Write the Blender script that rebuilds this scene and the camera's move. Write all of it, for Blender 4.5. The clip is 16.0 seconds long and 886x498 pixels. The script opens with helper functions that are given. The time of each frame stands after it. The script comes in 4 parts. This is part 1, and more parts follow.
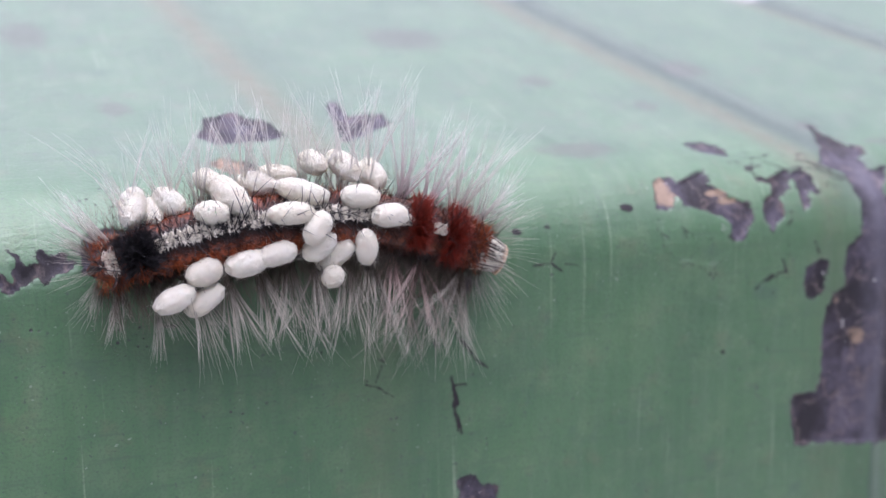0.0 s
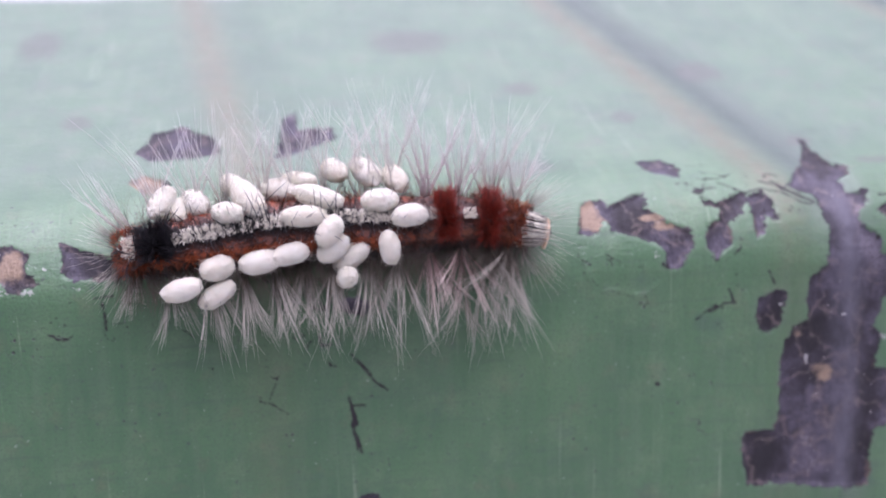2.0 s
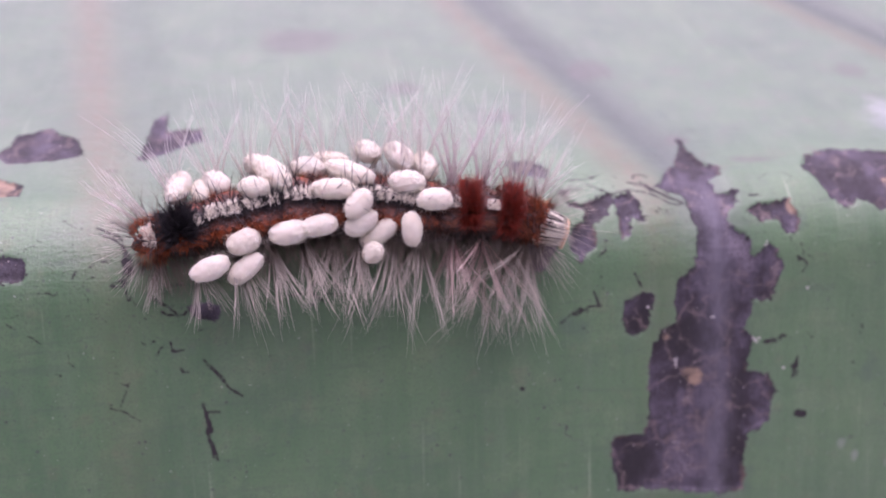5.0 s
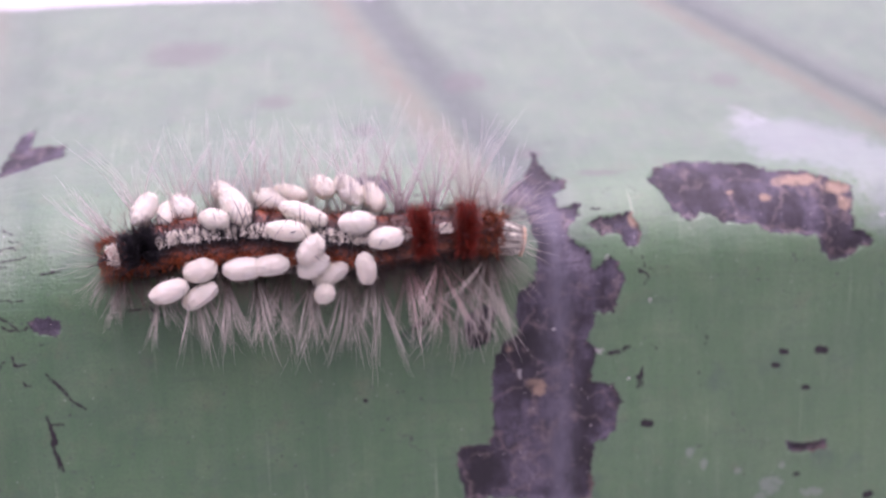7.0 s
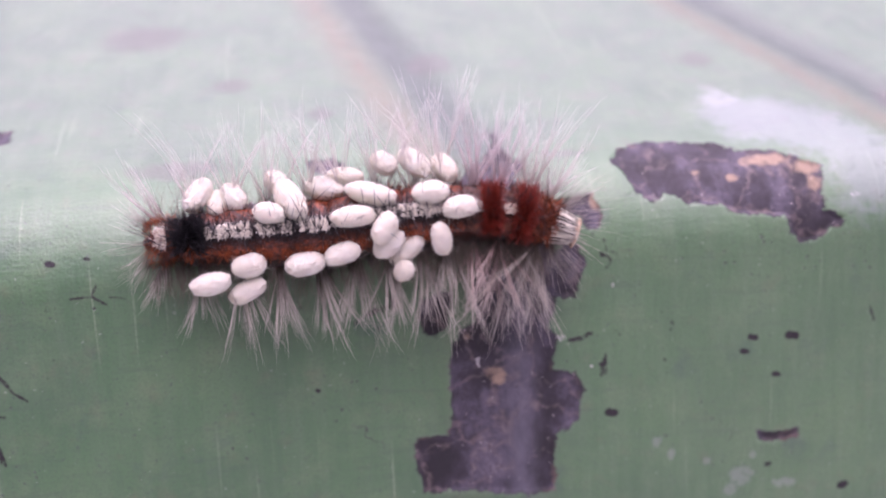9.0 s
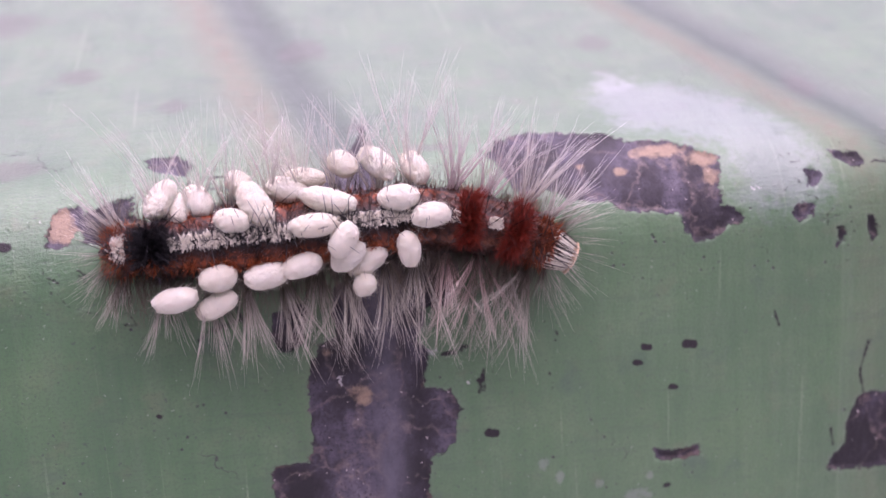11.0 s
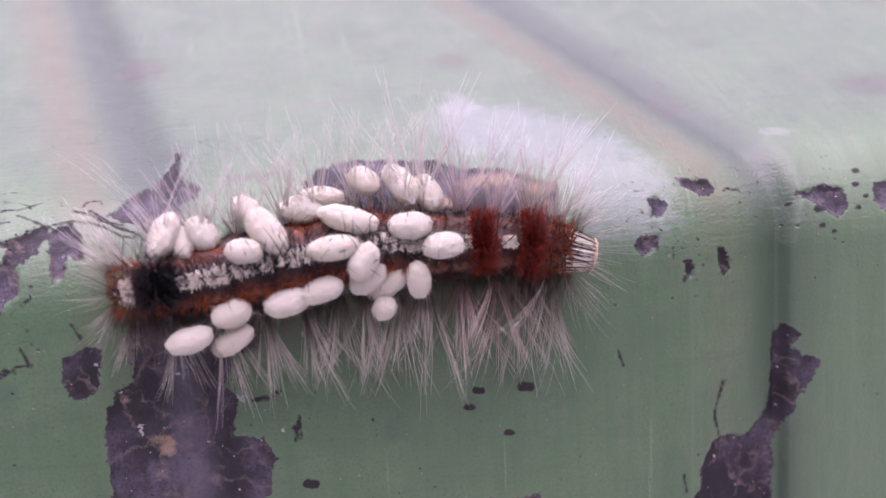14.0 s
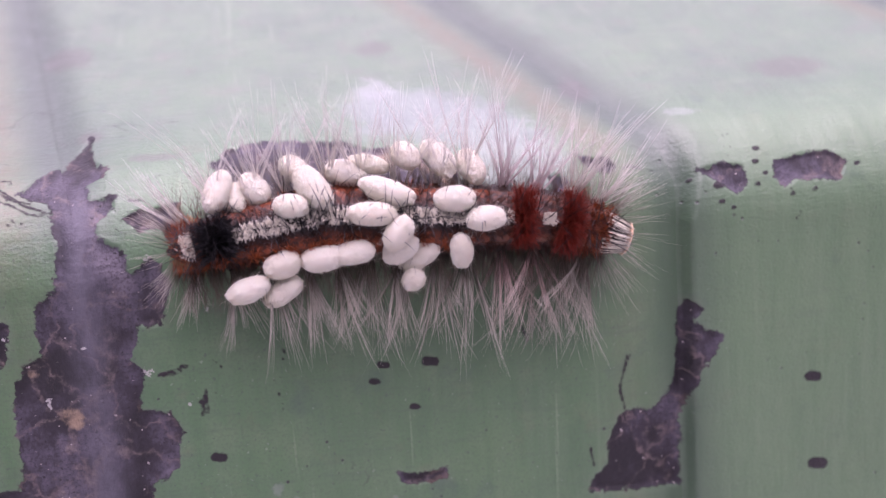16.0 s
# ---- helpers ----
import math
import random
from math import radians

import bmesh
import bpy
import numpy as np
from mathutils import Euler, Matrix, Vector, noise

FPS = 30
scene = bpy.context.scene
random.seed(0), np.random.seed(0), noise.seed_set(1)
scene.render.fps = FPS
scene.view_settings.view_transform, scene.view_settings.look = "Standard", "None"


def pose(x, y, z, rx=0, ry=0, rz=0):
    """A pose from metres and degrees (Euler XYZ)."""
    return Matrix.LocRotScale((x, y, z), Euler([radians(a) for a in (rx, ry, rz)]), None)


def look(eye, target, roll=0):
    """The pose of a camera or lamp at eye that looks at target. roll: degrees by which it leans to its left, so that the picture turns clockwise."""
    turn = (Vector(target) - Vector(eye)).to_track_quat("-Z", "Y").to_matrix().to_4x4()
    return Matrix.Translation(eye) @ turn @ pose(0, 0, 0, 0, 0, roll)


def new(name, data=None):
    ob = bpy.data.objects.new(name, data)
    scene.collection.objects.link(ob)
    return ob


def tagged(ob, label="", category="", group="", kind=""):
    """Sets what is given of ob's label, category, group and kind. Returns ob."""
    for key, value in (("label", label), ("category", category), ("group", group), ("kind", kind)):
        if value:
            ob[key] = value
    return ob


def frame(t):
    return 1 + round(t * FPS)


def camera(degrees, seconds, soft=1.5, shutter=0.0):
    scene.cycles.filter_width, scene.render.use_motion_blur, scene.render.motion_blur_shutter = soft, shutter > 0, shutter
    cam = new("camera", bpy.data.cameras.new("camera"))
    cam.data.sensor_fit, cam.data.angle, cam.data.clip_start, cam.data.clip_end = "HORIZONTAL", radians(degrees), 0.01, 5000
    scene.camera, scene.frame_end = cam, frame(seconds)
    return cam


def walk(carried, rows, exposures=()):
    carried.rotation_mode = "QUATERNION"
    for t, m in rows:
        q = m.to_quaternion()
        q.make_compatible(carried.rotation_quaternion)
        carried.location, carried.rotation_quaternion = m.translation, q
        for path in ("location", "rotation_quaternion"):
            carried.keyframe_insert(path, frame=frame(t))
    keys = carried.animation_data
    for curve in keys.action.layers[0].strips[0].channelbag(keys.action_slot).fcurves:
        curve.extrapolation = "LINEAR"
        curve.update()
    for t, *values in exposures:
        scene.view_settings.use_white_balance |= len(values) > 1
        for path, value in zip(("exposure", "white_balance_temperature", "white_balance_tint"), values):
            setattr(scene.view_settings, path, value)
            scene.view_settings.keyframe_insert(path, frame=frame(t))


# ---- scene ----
MM = 0.001

# ---- camera ----
cam = camera(42, 16.0)
cam.data.dof.use_dof = True
cam.data.dof.focus_distance = 0.0815
cam.data.dof.aperture_fstop = 31
PATH = [
    (0, (-0.02626, -0.07507, 0.03671), (0.01065, 0.00640, -0.00800), 6.69),
    (0.5, (-0.01766, -0.08066, 0.03657), (0.01250, 0.00317, -0.00885), 5.55),
    (1, (-0.01105, -0.07881, 0.03994), (0.01321, 0.00561, -0.00787), 4.10),
    (1.5, (-0.00317, -0.07832, 0.04024), (0.01495, 0.00707, -0.00854), 2.21),
    (2, (0.00239, -0.07988, 0.04350), (0.01688, 0.00565, -0.00625), 1.47),
    (2.5, (0.00916, -0.08141, 0.04410), (0.02285, 0.00417, -0.00578), 1.17),
    (3, (0.00748, -0.08068, 0.04519), (0.02208, 0.00476, -0.00469), 1.48),
    (3.5, (0.00841, -0.08055, 0.04488), (0.02326, 0.00539, -0.00404), 1.53),
    (3.7, (0.00997, -0.08111, 0.04257), (0.02456, 0.00507, -0.00602), 1.39),
    (5.8, (0.02002, -0.07945, 0.04459), (0.03465, 0.00550, -0.00610), 1.26),
    (6, (0.02267, -0.08137, 0.04493), (0.03567, 0.00412, -0.00530), 0.51),
    (6.5, (0.02420, -0.08220, 0.04566), (0.03735, 0.00309, -0.00487), 0.52),
    (7, (0.02849, -0.08273, 0.04619), (0.04144, 0.00249, -0.00451), 0.52),
    (7.5, (0.03260, -0.08245, 0.04299), (0.04537, 0.00337, -0.00672), 0.46),
    (8, (0.03271, -0.07514, 0.03961), (0.04421, 0.01052, -0.01068), -0.41),
    (8.5, (0.03141, -0.07071, 0.03912), (0.04339, 0.01421, -0.01231), -0.10),
    (9, (0.03321, -0.08115, 0.04360), (0.04547, 0.00406, -0.00727), -0.19),
    (9.2, (0.03458, -0.08165, 0.04401), (0.04712, 0.00359, -0.00675), -0.05),
    (11.3, (0.04636, -0.07125, 0.03890), (0.06167, 0.01302, -0.01273), -0.03),
    (11.5, (0.04940, -0.07011, 0.03873), (0.06325, 0.01397, -0.01360), -0.48),
    (12, (0.05162, -0.07051, 0.03684), (0.06606, 0.01394, -0.01475), -0.33),
    (12.5, (0.05363, -0.07104, 0.03636), (0.06863, 0.01369, -0.01460), -0.17),
    (13, (0.05445, -0.06994, 0.03855), (0.06943, 0.01434, -0.01315), -0.39),
    (13.5, (0.05444, -0.06913, 0.03890), (0.06991, 0.01502, -0.01286), -0.08),
    (14, (0.05627, -0.06961, 0.03806), (0.07209, 0.01501, -0.01284), 0.02),
    (14.5, (0.05798, -0.06965, 0.03824), (0.07335, 0.01478, -0.01310), -0.18),
    (15, (0.05771, -0.07018, 0.03685), (0.07383, 0.01435, -0.01409), 0.02),
    (15.5, (0.05985, -0.07228, 0.03707), (0.07550, 0.01263, -0.01338), -0.37),
    (16, (0.06321, -0.07374, 0.03685), (0.07851, 0.01142, -0.01328), -0.59),
]
EXPOSURES = [(0.0, 0.91, 5810, 29), (2.0, 0.88, 5810, 36), (3.5, 0.77, 6180, 55), (7.0, 0.88, 6180, 54), (8.0, 0.73, 6180, 54), (8.5, 0.91, 6200, 53), (9.0, 1.08, 6200, 53), (12.5, 0.84, 6230, 53), (14.0, 0.83, 6230, 54), (16.0, 0.94, 6230, 53)]
walk(cam, [(t, look(eye, target, roll)) for t, eye, target, roll in PATH], EXPOSURES)

# ---- light: bright overcast sky ----
world = bpy.data.worlds.new("overcast")
scene.world = world
world.use_nodes = True
wn, wl = world.node_tree.nodes, world.node_tree.links
sky = wn.new("ShaderNodeTexSky")
sky.sky_type, sky.sun_disc = "NISHITA", False
sky.sun_elevation, sky.sun_rotation = radians(64), radians(2)
sky.dust_density, sky.air_density = 4.0, 1.0
pale_sky = wn.new("ShaderNodeHueSaturation")
pale_sky.inputs["Saturation"].default_value = 0.25
wl.new(sky.outputs[0], pale_sky.inputs["Color"])
wl.new(pale_sky.outputs[0], wn["Background"].inputs[0])
wn["Background"].inputs[1].default_value = 0.12

sun = new("sun", bpy.data.lights.new("sun", "SUN"))
sun.data.energy, sun.data.angle, sun.data.color = 2.3, radians(60), (1.0, 0.96, 0.92)
sun.matrix_world = look((0.05, -0.02, 0.55), (0.04, 0, 0))


# ---- materials ----
def material(name):
    m = bpy.data.materials.new(name)
    m.use_nodes = True
    t = m.node_tree
    return m, t.nodes, t.links, t.nodes["Principled BSDF"]


def ramp(nodes, links, source, stops):
    r = nodes.new("ShaderNodeValToRGB")
    links.new(source, r.inputs[0])
    while len(r.color_ramp.elements) < len(stops):
        r.color_ramp.elements.new(0.5)
    for e, (p, c) in zip(r.color_ramp.elements, stops):
        e.position = p
        e.color = (*c, 1) if len(c) == 3 else c
    return r.outputs[0]


def noise_at(nodes, links, vector, scale, detail=4.0, rough=0.55, stretch=None):
    n = nodes.new("ShaderNodeTexNoise")
    n.inputs["Scale"].default_value, n.inputs["Detail"].default_value, n.inputs["Roughness"].default_value = scale, detail, rough
    if stretch:
        mp = nodes.new("ShaderNodeMapping")
        mp.inputs["Scale"].default_value = stretch
        links.new(vector, mp.inputs[0])
        vector = mp.outputs[0]
    links.new(vector, n.inputs["Vector"])
    return n.outputs[0]


def calc(nodes, links, op, a, b, clamp=False):
    m = nodes.new("ShaderNodeMath")
    m.operation, m.use_clamp = op, clamp
    for k, v in enumerate((a, b)):
        if isinstance(v, (int, float)):
            m.inputs[k].default_value = v
        else:
            links.new(v, m.inputs[k])
    return m.outputs[0]


def mix(nodes, links, fac, a, b):
    m = nodes.new("ShaderNodeMix")
    m.data_type = "RGBA"
    for k, v in ((0, fac), (6, a), (7, b)):
        if isinstance(v, (int, float)):
            m.inputs[k].default_value = v
        elif isinstance(v, tuple):
            m.inputs[k].default_value = (*v, 1)
        else:
            links.new(v, m.inputs[k])
    return m.outputs[2]


def paint_material():
    """Weathered gloss paint over dark bare timber; flaked where the plank's wear says so."""
    m, n, l, p = material("green_paint")
    at = {}
    for name in ("surf", "bare", "fine", "pale", "rim", "stain", "chalk", "joint_shade", "tan", "chip", "light_and_wear", "dust", "top_sheen"):
        a = n.new("ShaderNodeAttribute")
        a.attribute_name = name
        at[name] = a
    uv = at["surf"].outputs["Vector"]
    # paint colour: mottling, brush strokes down the face, dirt
    broad = noise_at(n, l, uv, 0.09, 3)
    stroke = noise_at(n, l, uv, 1.0, 4, 0.6, (0.9, 0.10, 1))
    grain = noise_at(n, l, uv, 4.0, 3, 0.6)
    green = ramp(n, l, broad, [(0.3, (0.033, 0.112, 0.044)), (0.55, (0.050, 0.147, 0.056)), (0.75, (0.076, 0.176, 0.069))])
    green = mix(n, l, calc(n, l, "MULTIPLY", ramp(n, l, stroke, [(0.42, (0, 0, 0)), (0.75, (1, 1, 1))]), 0.25), green, (0.14, 0.20, 0.14))
    green = mix(n, l, calc(n, l, "MULTIPLY", ramp(n, l, stroke, [(0.25, (1, 1, 1)), (0.42, (0, 0, 0))]), 0.35), green, (0.035, 0.078, 0.055))
    dirt = noise_at(n, l, uv, 0.35, 6, 0.65)
    green = mix(n, l, calc(n, l, "MULTIPLY", ramp(n, l, dirt, [(0.56, (0, 0, 0)), (0.70, (1, 1, 1))]), 0.35), green, (0.15, 0.13, 0.085))
    mottle = noise_at(n, l, uv, 0.28, 5, 0.65)
    green = mix(n, l, ramp(n, l, mottle, [(0.50, (0, 0, 0)), (0.70, (0.5, 0.5, 0.5))]), green, (0.125, 0.215, 0.105))
    scratch = noise_at(n, l, uv, 1.0, 2, 0.5, (1.6, 0.05, 1))
    green = mix(n, l, calc(n, l, "MULTIPLY", ramp(n, l, scratch, [(0.67, (0, 0, 0)), (0.75, (1, 1, 1))]), 0.45), green, (0.30, 0.40, 0.26))
    green = mix(n, l, ramp(n, l, grain, [(0.36, (0.45, 0.45, 0.45)), (0.52, (0, 0, 0))]), green, (0.034, 0.070, 0.042))
    cross = noise_at(n, l, uv, 1.0, 4, 0.65, (0.14, 1.3, 1))
    green = mix(n, l, ramp(n, l, cross, [(0.30, (0.5, 0.5, 0.5)), (0.45, (0, 0, 0))]), green, (0.036, 0.080, 0.050))
    specks = noise_at(n, l, uv, 2.2, 2, 0.5)
    green = mix(n, l, ramp(n, l, specks, [(0.70, (0, 0, 0)), (0.76, (0.45, 0.45, 0.45))]), green, (0.42, 0.48, 0.42))
    green = mix(n, l, ramp(n, l, specks, [(0.29, (0.8, 0.8, 0.8)), (0.32, (0, 0, 0))]), green, (0.03, 0.05, 0.045))
    # paler paint: light on nose and face put into the colour, with real wear
    green = mix(n, l, calc(n, l, "MULTIPLY", at["light_and_wear"].outputs["Fac"], 0.75), green, mix(n, l, stroke, (0.080, 0.158, 0.080), (0.16, 0.25, 0.145)))
    # the flat top: grey sheen of the sky, put into the colour
    green = mix(n, l, calc(n, l, "MULTIPLY", at["top_sheen"].outputs["Fac"], ramp(n, l, dirt, [(0.3, (0.15, 0.15, 0.15)), (0.7, (0.45, 0.45, 0.45))])), green, (0.165, 0.190, 0.170))
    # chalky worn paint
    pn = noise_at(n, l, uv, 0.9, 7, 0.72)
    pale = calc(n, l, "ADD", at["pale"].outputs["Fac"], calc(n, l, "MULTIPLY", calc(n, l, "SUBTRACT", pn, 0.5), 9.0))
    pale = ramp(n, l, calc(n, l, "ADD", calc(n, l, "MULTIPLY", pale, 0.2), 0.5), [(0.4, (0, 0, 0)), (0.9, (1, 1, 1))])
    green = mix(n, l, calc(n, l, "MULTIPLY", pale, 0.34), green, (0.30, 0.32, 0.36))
    rim = calc(n, l, "MULTIPLY", at["rim"].outputs["Fac"], ramp(n, l, pn, [(0.3, (0.2, 0.2, 0.2)), (0.6, (1, 1, 1))]))
    green = mix(n, l, calc(n, l, "MULTIPLY", rim, 0.8), green, (0.128, 0.112, 0.066))
    # darker side of the joint channels: their shade, put into the colour
    green = mix(n, l, calc(n, l, "MULTIPLY", at["joint_shade"].outputs["Fac"], 0.85), green, (0.034, 0.062, 0.046))
    sm = calc(n, l, "ADD", at["stain"].outputs["Fac"], calc(n, l, "MULTIPLY", calc(n, l, "SUBTRACT", pn, 0.5), 1.6))
    green = mix(n, l, ramp(n, l, sm, [(0.35, (0, 0, 0)), (0.85, (0.6, 0.6, 0.6))]), green, (0.072, 0.074, 0.062))
    cm = calc(n, l, "ADD", at["chalk"].outputs["Fac"], calc(n, l, "MULTIPLY", calc(n, l, "SUBTRACT", pn, 0.5), 3.0))
    green = mix(n, l, ramp(n, l, cm, [(0.5, (0, 0, 0)), (1.5, (0.22, 0.22, 0.22))]), green, (0.42, 0.42, 0.45))
    # bare timber
    wood_n = noise_at(n, l, uv, 0.55, 7, 0.68, (1.1, 0.6, 1))
    cloud = noise_at(n, l, uv, 0.24, 6, 0.62, (1.0, 0.65, 1))
    wood = ramp(n, l, cloud, [(0.40, (0.009, 0.008, 0.011)), (0.49, (0.029, 0.025, 0.035)), (0.57, (0.070, 0.064, 0.086)), (0.70, (0.140, 0.126, 0.155))])
    wood = mix(n, l, ramp(n, l, wood_n, [(0.58, (0, 0, 0)), (0.72, (0.6, 0.6, 0.6))]), wood, (0.17, 0.135, 0.125))
    wf = noise_at(n, l, uv, 4.0, 4, 0.7)
    wood = mix(n, l, ramp(n, l, wf, [(0.50, (0, 0, 0)), (0.62, (0.65, 0.65, 0.65))]), wood, (0.014, 0.012, 0.016))
    warp = n.new("ShaderNodeTexNoise")
    warp.inputs["Scale"].default_value, warp.inputs["Detail"].default_value = 0.8, 5
    l.new(uv, warp.inputs["Vector"])
    add = n.new("ShaderNodeVectorMath")
    add.operation = "MULTIPLY_ADD"
    add.inputs[1].default_value = (3.0, 3.0, 0)
    l.new(warp.outputs["Color"], add.inputs[0])
    l.new(uv, add.inputs[2])
    vein = n.new("ShaderNodeTexVoronoi")
    vein.feature = "DISTANCE_TO_EDGE"
    vein.inputs["Scale"].default_value = 0.26
    l.new(add.outputs[0], vein.inputs["Vector"])
    veins = calc(n, l, "MULTIPLY", ramp(n, l, vein.outputs["Distance"], [(0.004, (0.5, 0.5, 0.5)), (0.06, (0, 0, 0))]), ramp(n, l, pn, [(0.42, (0, 0, 0)), (0.6, (1, 1, 1))]))
    wood = mix(n, l, veins, wood, (0.24, 0.19, 0.17))
    wood = mix(n, l, ramp(n, l, specks, [(0.71, (0, 0, 0)), (0.735, (0.8, 0.8, 0.8))]), wood, (0.50, 0.45, 0.43))
    wood = mix(n, l, ramp(n, l, specks, [(0.29, (0.9, 0.9, 0.9)), (0.33, (0, 0, 0))]), wood, (0.006, 0.005, 0.007))
    dm = calc(n, l, "MULTIPLY", at["dust"].outputs["Fac"], ramp(n, l, wood_n, [(0.32, (0.25, 0.25, 0.25)), (0.58, (0.9, 0.9, 0.9))]))
    wood = mix(n, l, dm, wood, (0.100, 0.098, 0.124))
    tm = calc(n, l, "ADD", at["tan"].outputs["Fac"], calc(n, l, "MULTIPLY", calc(n, l, "SUBTRACT", cloud, 0.5), 4.5))
    tm = calc(n, l, "ADD", tm, calc(n, l, "MULTIPLY", calc(n, l, "SUBTRACT", pn, 0.5), 1.5))
    tm = calc(n, l, "MULTIPLY", tm, ramp(n, l, at["tan"].outputs["Fac"], [(0.0, (0, 0, 0)), (0.3, (1, 1, 1))]))
    wood = mix(n, l, ramp(n, l, tm, [(0.40, (0, 0, 0)), (0.95, (0.75, 0.75, 0.75))]), wood, mix(n, l, wf, (0.16, 0.11, 0.07), (0.50, 0.37, 0.24)))
    wood = mix(n, l, ramp(n, l, calc(n, l, "ADD", at["fine"].outputs["Fac"], 0.5), [(0.28, (0, 0, 0)), (0.46, (0.9, 0.9, 0.9))]), wood, (0.008, 0.007, 0.009))
    pf = noise_at(n, l, uv, 3.0, 4, 0.6)
    # ragged edge of the flakes
    e1 = calc(n, l, "MULTIPLY", calc(n, l, "SUBTRACT", noise_at(n, l, uv, 0.9, 5, 0.6), 0.5), 1.5)
    e1 = calc(n, l, "ADD", e1, calc(n, l, "MULTIPLY", calc(n, l, "SUBTRACT", noise_at(n, l, uv, 3.0, 3, 0.6), 0.5), 0.55))
    bare = calc(n, l, "ADD", at["bare"].outputs["Fac"], e1)
    flake = bare
    e2 = calc(n, l, "MULTIPLY", calc(n, l, "SUBTRACT", noise_at(n, l, uv, 2.2, 4), 0.5), 0.34)
    fine = calc(n, l, "ADD", at["fine"].outputs["Fac"], e2)
    stray = calc(n, l, "SUBTRACT", calc(n, l, "MULTIPLY", noise_at(n, l, uv, 0.42, 6, 0.62), 10.0), 7.25)
    bare = calc(n, l, "MAXIMUM", bare, calc(n, l, "MAXIMUM", fine, stray))
    mask = ramp(n, l, calc(n, l, "ADD", calc(n, l, "MULTIPLY", bare, 0.5), 0.5), [(0.48, (0, 0, 0)), (0.54, (1, 1, 1))])
    pit = n.new("ShaderNodeTexVoronoi")
    pit.inputs["Scale"].default_value, pit.inputs["Randomness"].default_value = 1.1, 1.0
    l.new(uv, pit.inputs["Vector"])
    pits = calc(n, l, "MULTIPLY", ramp(n, l, pit.outputs["Distance"], [(0.10, (1, 1, 1)), (0.17, (0, 0, 0))]), ramp(n, l, noise_at(n, l, uv, 0.13, 4, 0.6), [(0.56, (0, 0, 0)), (0.62, (0.9, 0.9, 0.9))]))
    green = mix(n, l, pits, green, (0.016, 0.018, 0.020))
    # hairline crazing in patches, paint rubbed thin beside the flakes
    cell = n.new("ShaderNodeTexVoronoi")
    cell.feature = "DISTANCE_TO_EDGE"
    cell.inputs["Scale"].default_value = 0.22
    l.new(add.outputs[0], cell.inputs["Vector"])
    craze = calc(n, l, "MULTIPLY", ramp(n, l, cell.outputs["Distance"], [(0.006, (1, 1, 1)), (0.016, (0, 0, 0))]), ramp(n, l, noise_at(n, l, uv, 0.06, 4, 0.6), [(0.62, (0, 0, 0)), (0.67, (0.85, 0.85, 0.85))]))
    green = mix(n, l, craze, green, (0.022, 0.026, 0.024))
    thin = ramp(n, l, calc(n, l, "ADD", calc(n, l, "MULTIPLY", flake, 0.5), 0.5), [(0.20, (0, 0, 0)), (0.46, (0.05, 0.05, 0.05))])
    green = mix(n, l, calc(n, l, "MULTIPLY", thin, ramp(n, l, dirt, [(0.35, (0, 0, 0)), (0.6, (1, 1, 1))])), green, (0.27, 0.34, 0.28))
    blot = noise_at(n, l, uv, 0.22, 5, 0.6)
    green = mix(n, l, ramp(n, l, blot, [(0.60, (0, 0, 0)), (0.72, (0.55, 0.55, 0.55))]), green, (0.050, 0.100, 0.070))
    # tan primer in places along the edge, and the film's shadow put into the colour
    lip = ramp(n, l, calc(n, l, "ADD", calc(n, l, "MULTIPLY", flake, 0.5), 0.5), [(0.45, (0, 0, 0)), (0.53, (0.8, 0.8, 0.8)), (0.68, (0, 0, 0))])
    tan = ramp(n, l, noise_at(n, l, uv, 0.22, 3), [(0.60, (0, 0, 0)), (0.68, (0.6, 0.6, 0.6))])
    wood = mix(n, l, calc(n, l, "MULTIPLY", lip, tan), wood, (0.24, 0.17, 0.12))
    edge_shade = ramp(n, l, calc(n, l, "ADD", calc(n, l, "MULTIPLY", flake, 0.5), 0.5), [(0.50, (0.85, 0.85, 0.85)), (0.60, (0, 0, 0))])
    wood = mix(n, l, calc(n, l, "MULTIPLY", edge_shade, ramp(n, l, wood_n, [(0.40, (0, 0, 0)), (0.55, (1, 1, 1))])), wood, (0.012, 0.010, 0.012))
    colour = mix(n, l, mask, green, wood)
    chips = calc(n, l, "ADD", at["chip"].outputs["Fac"], calc(n, l, "MULTIPLY", calc(n, l, "SUBTRACT", pf, 0.5), 4.0))
    colour = mix(n, l, ramp(n, l, chips, [(0.95, (0, 0, 0)), (1.25, (0.6, 0.6, 0.6))]), colour, (0.56, 0.56, 0.53))
    l.new(colour, p.inputs["Base Color"])
    rough = mix(n, l, mask, ramp(n, l, dirt, [(0.3, (0.42, 0.42, 0.42)), (0.7, (0.60, 0.60, 0.60))]), (0.75, 0.75, 0.75))
    l.new(rough, p.inputs["Roughness"])
    # relief: film thickness, brush marks, orange peel
    h = calc(n, l, "ADD", calc(n, l, "MULTIPLY", mask, -1.0), calc(n, l, "MULTIPLY", calc(n, l, "ADD", stroke, cross), 0.35))
    h = calc(n, l, "ADD", h, calc(n, l, "MULTIPLY", grain, 0.35))
    h = calc(n, l, "ADD", h, calc(n, l, "MULTIPLY", dirt, 1.0))
    h = calc(n, l, "SUBTRACT", h, calc(n, l, "MULTIPLY", calc(n, l, "MAXIMUM", craze, pits), 0.6))
    h = calc(n, l, "ADD", h, calc(n, l, "MULTIPLY", calc(n, l, "MULTIPLY", wood_n, mask), 2.2))
    bump = n.new("ShaderNodeBump")
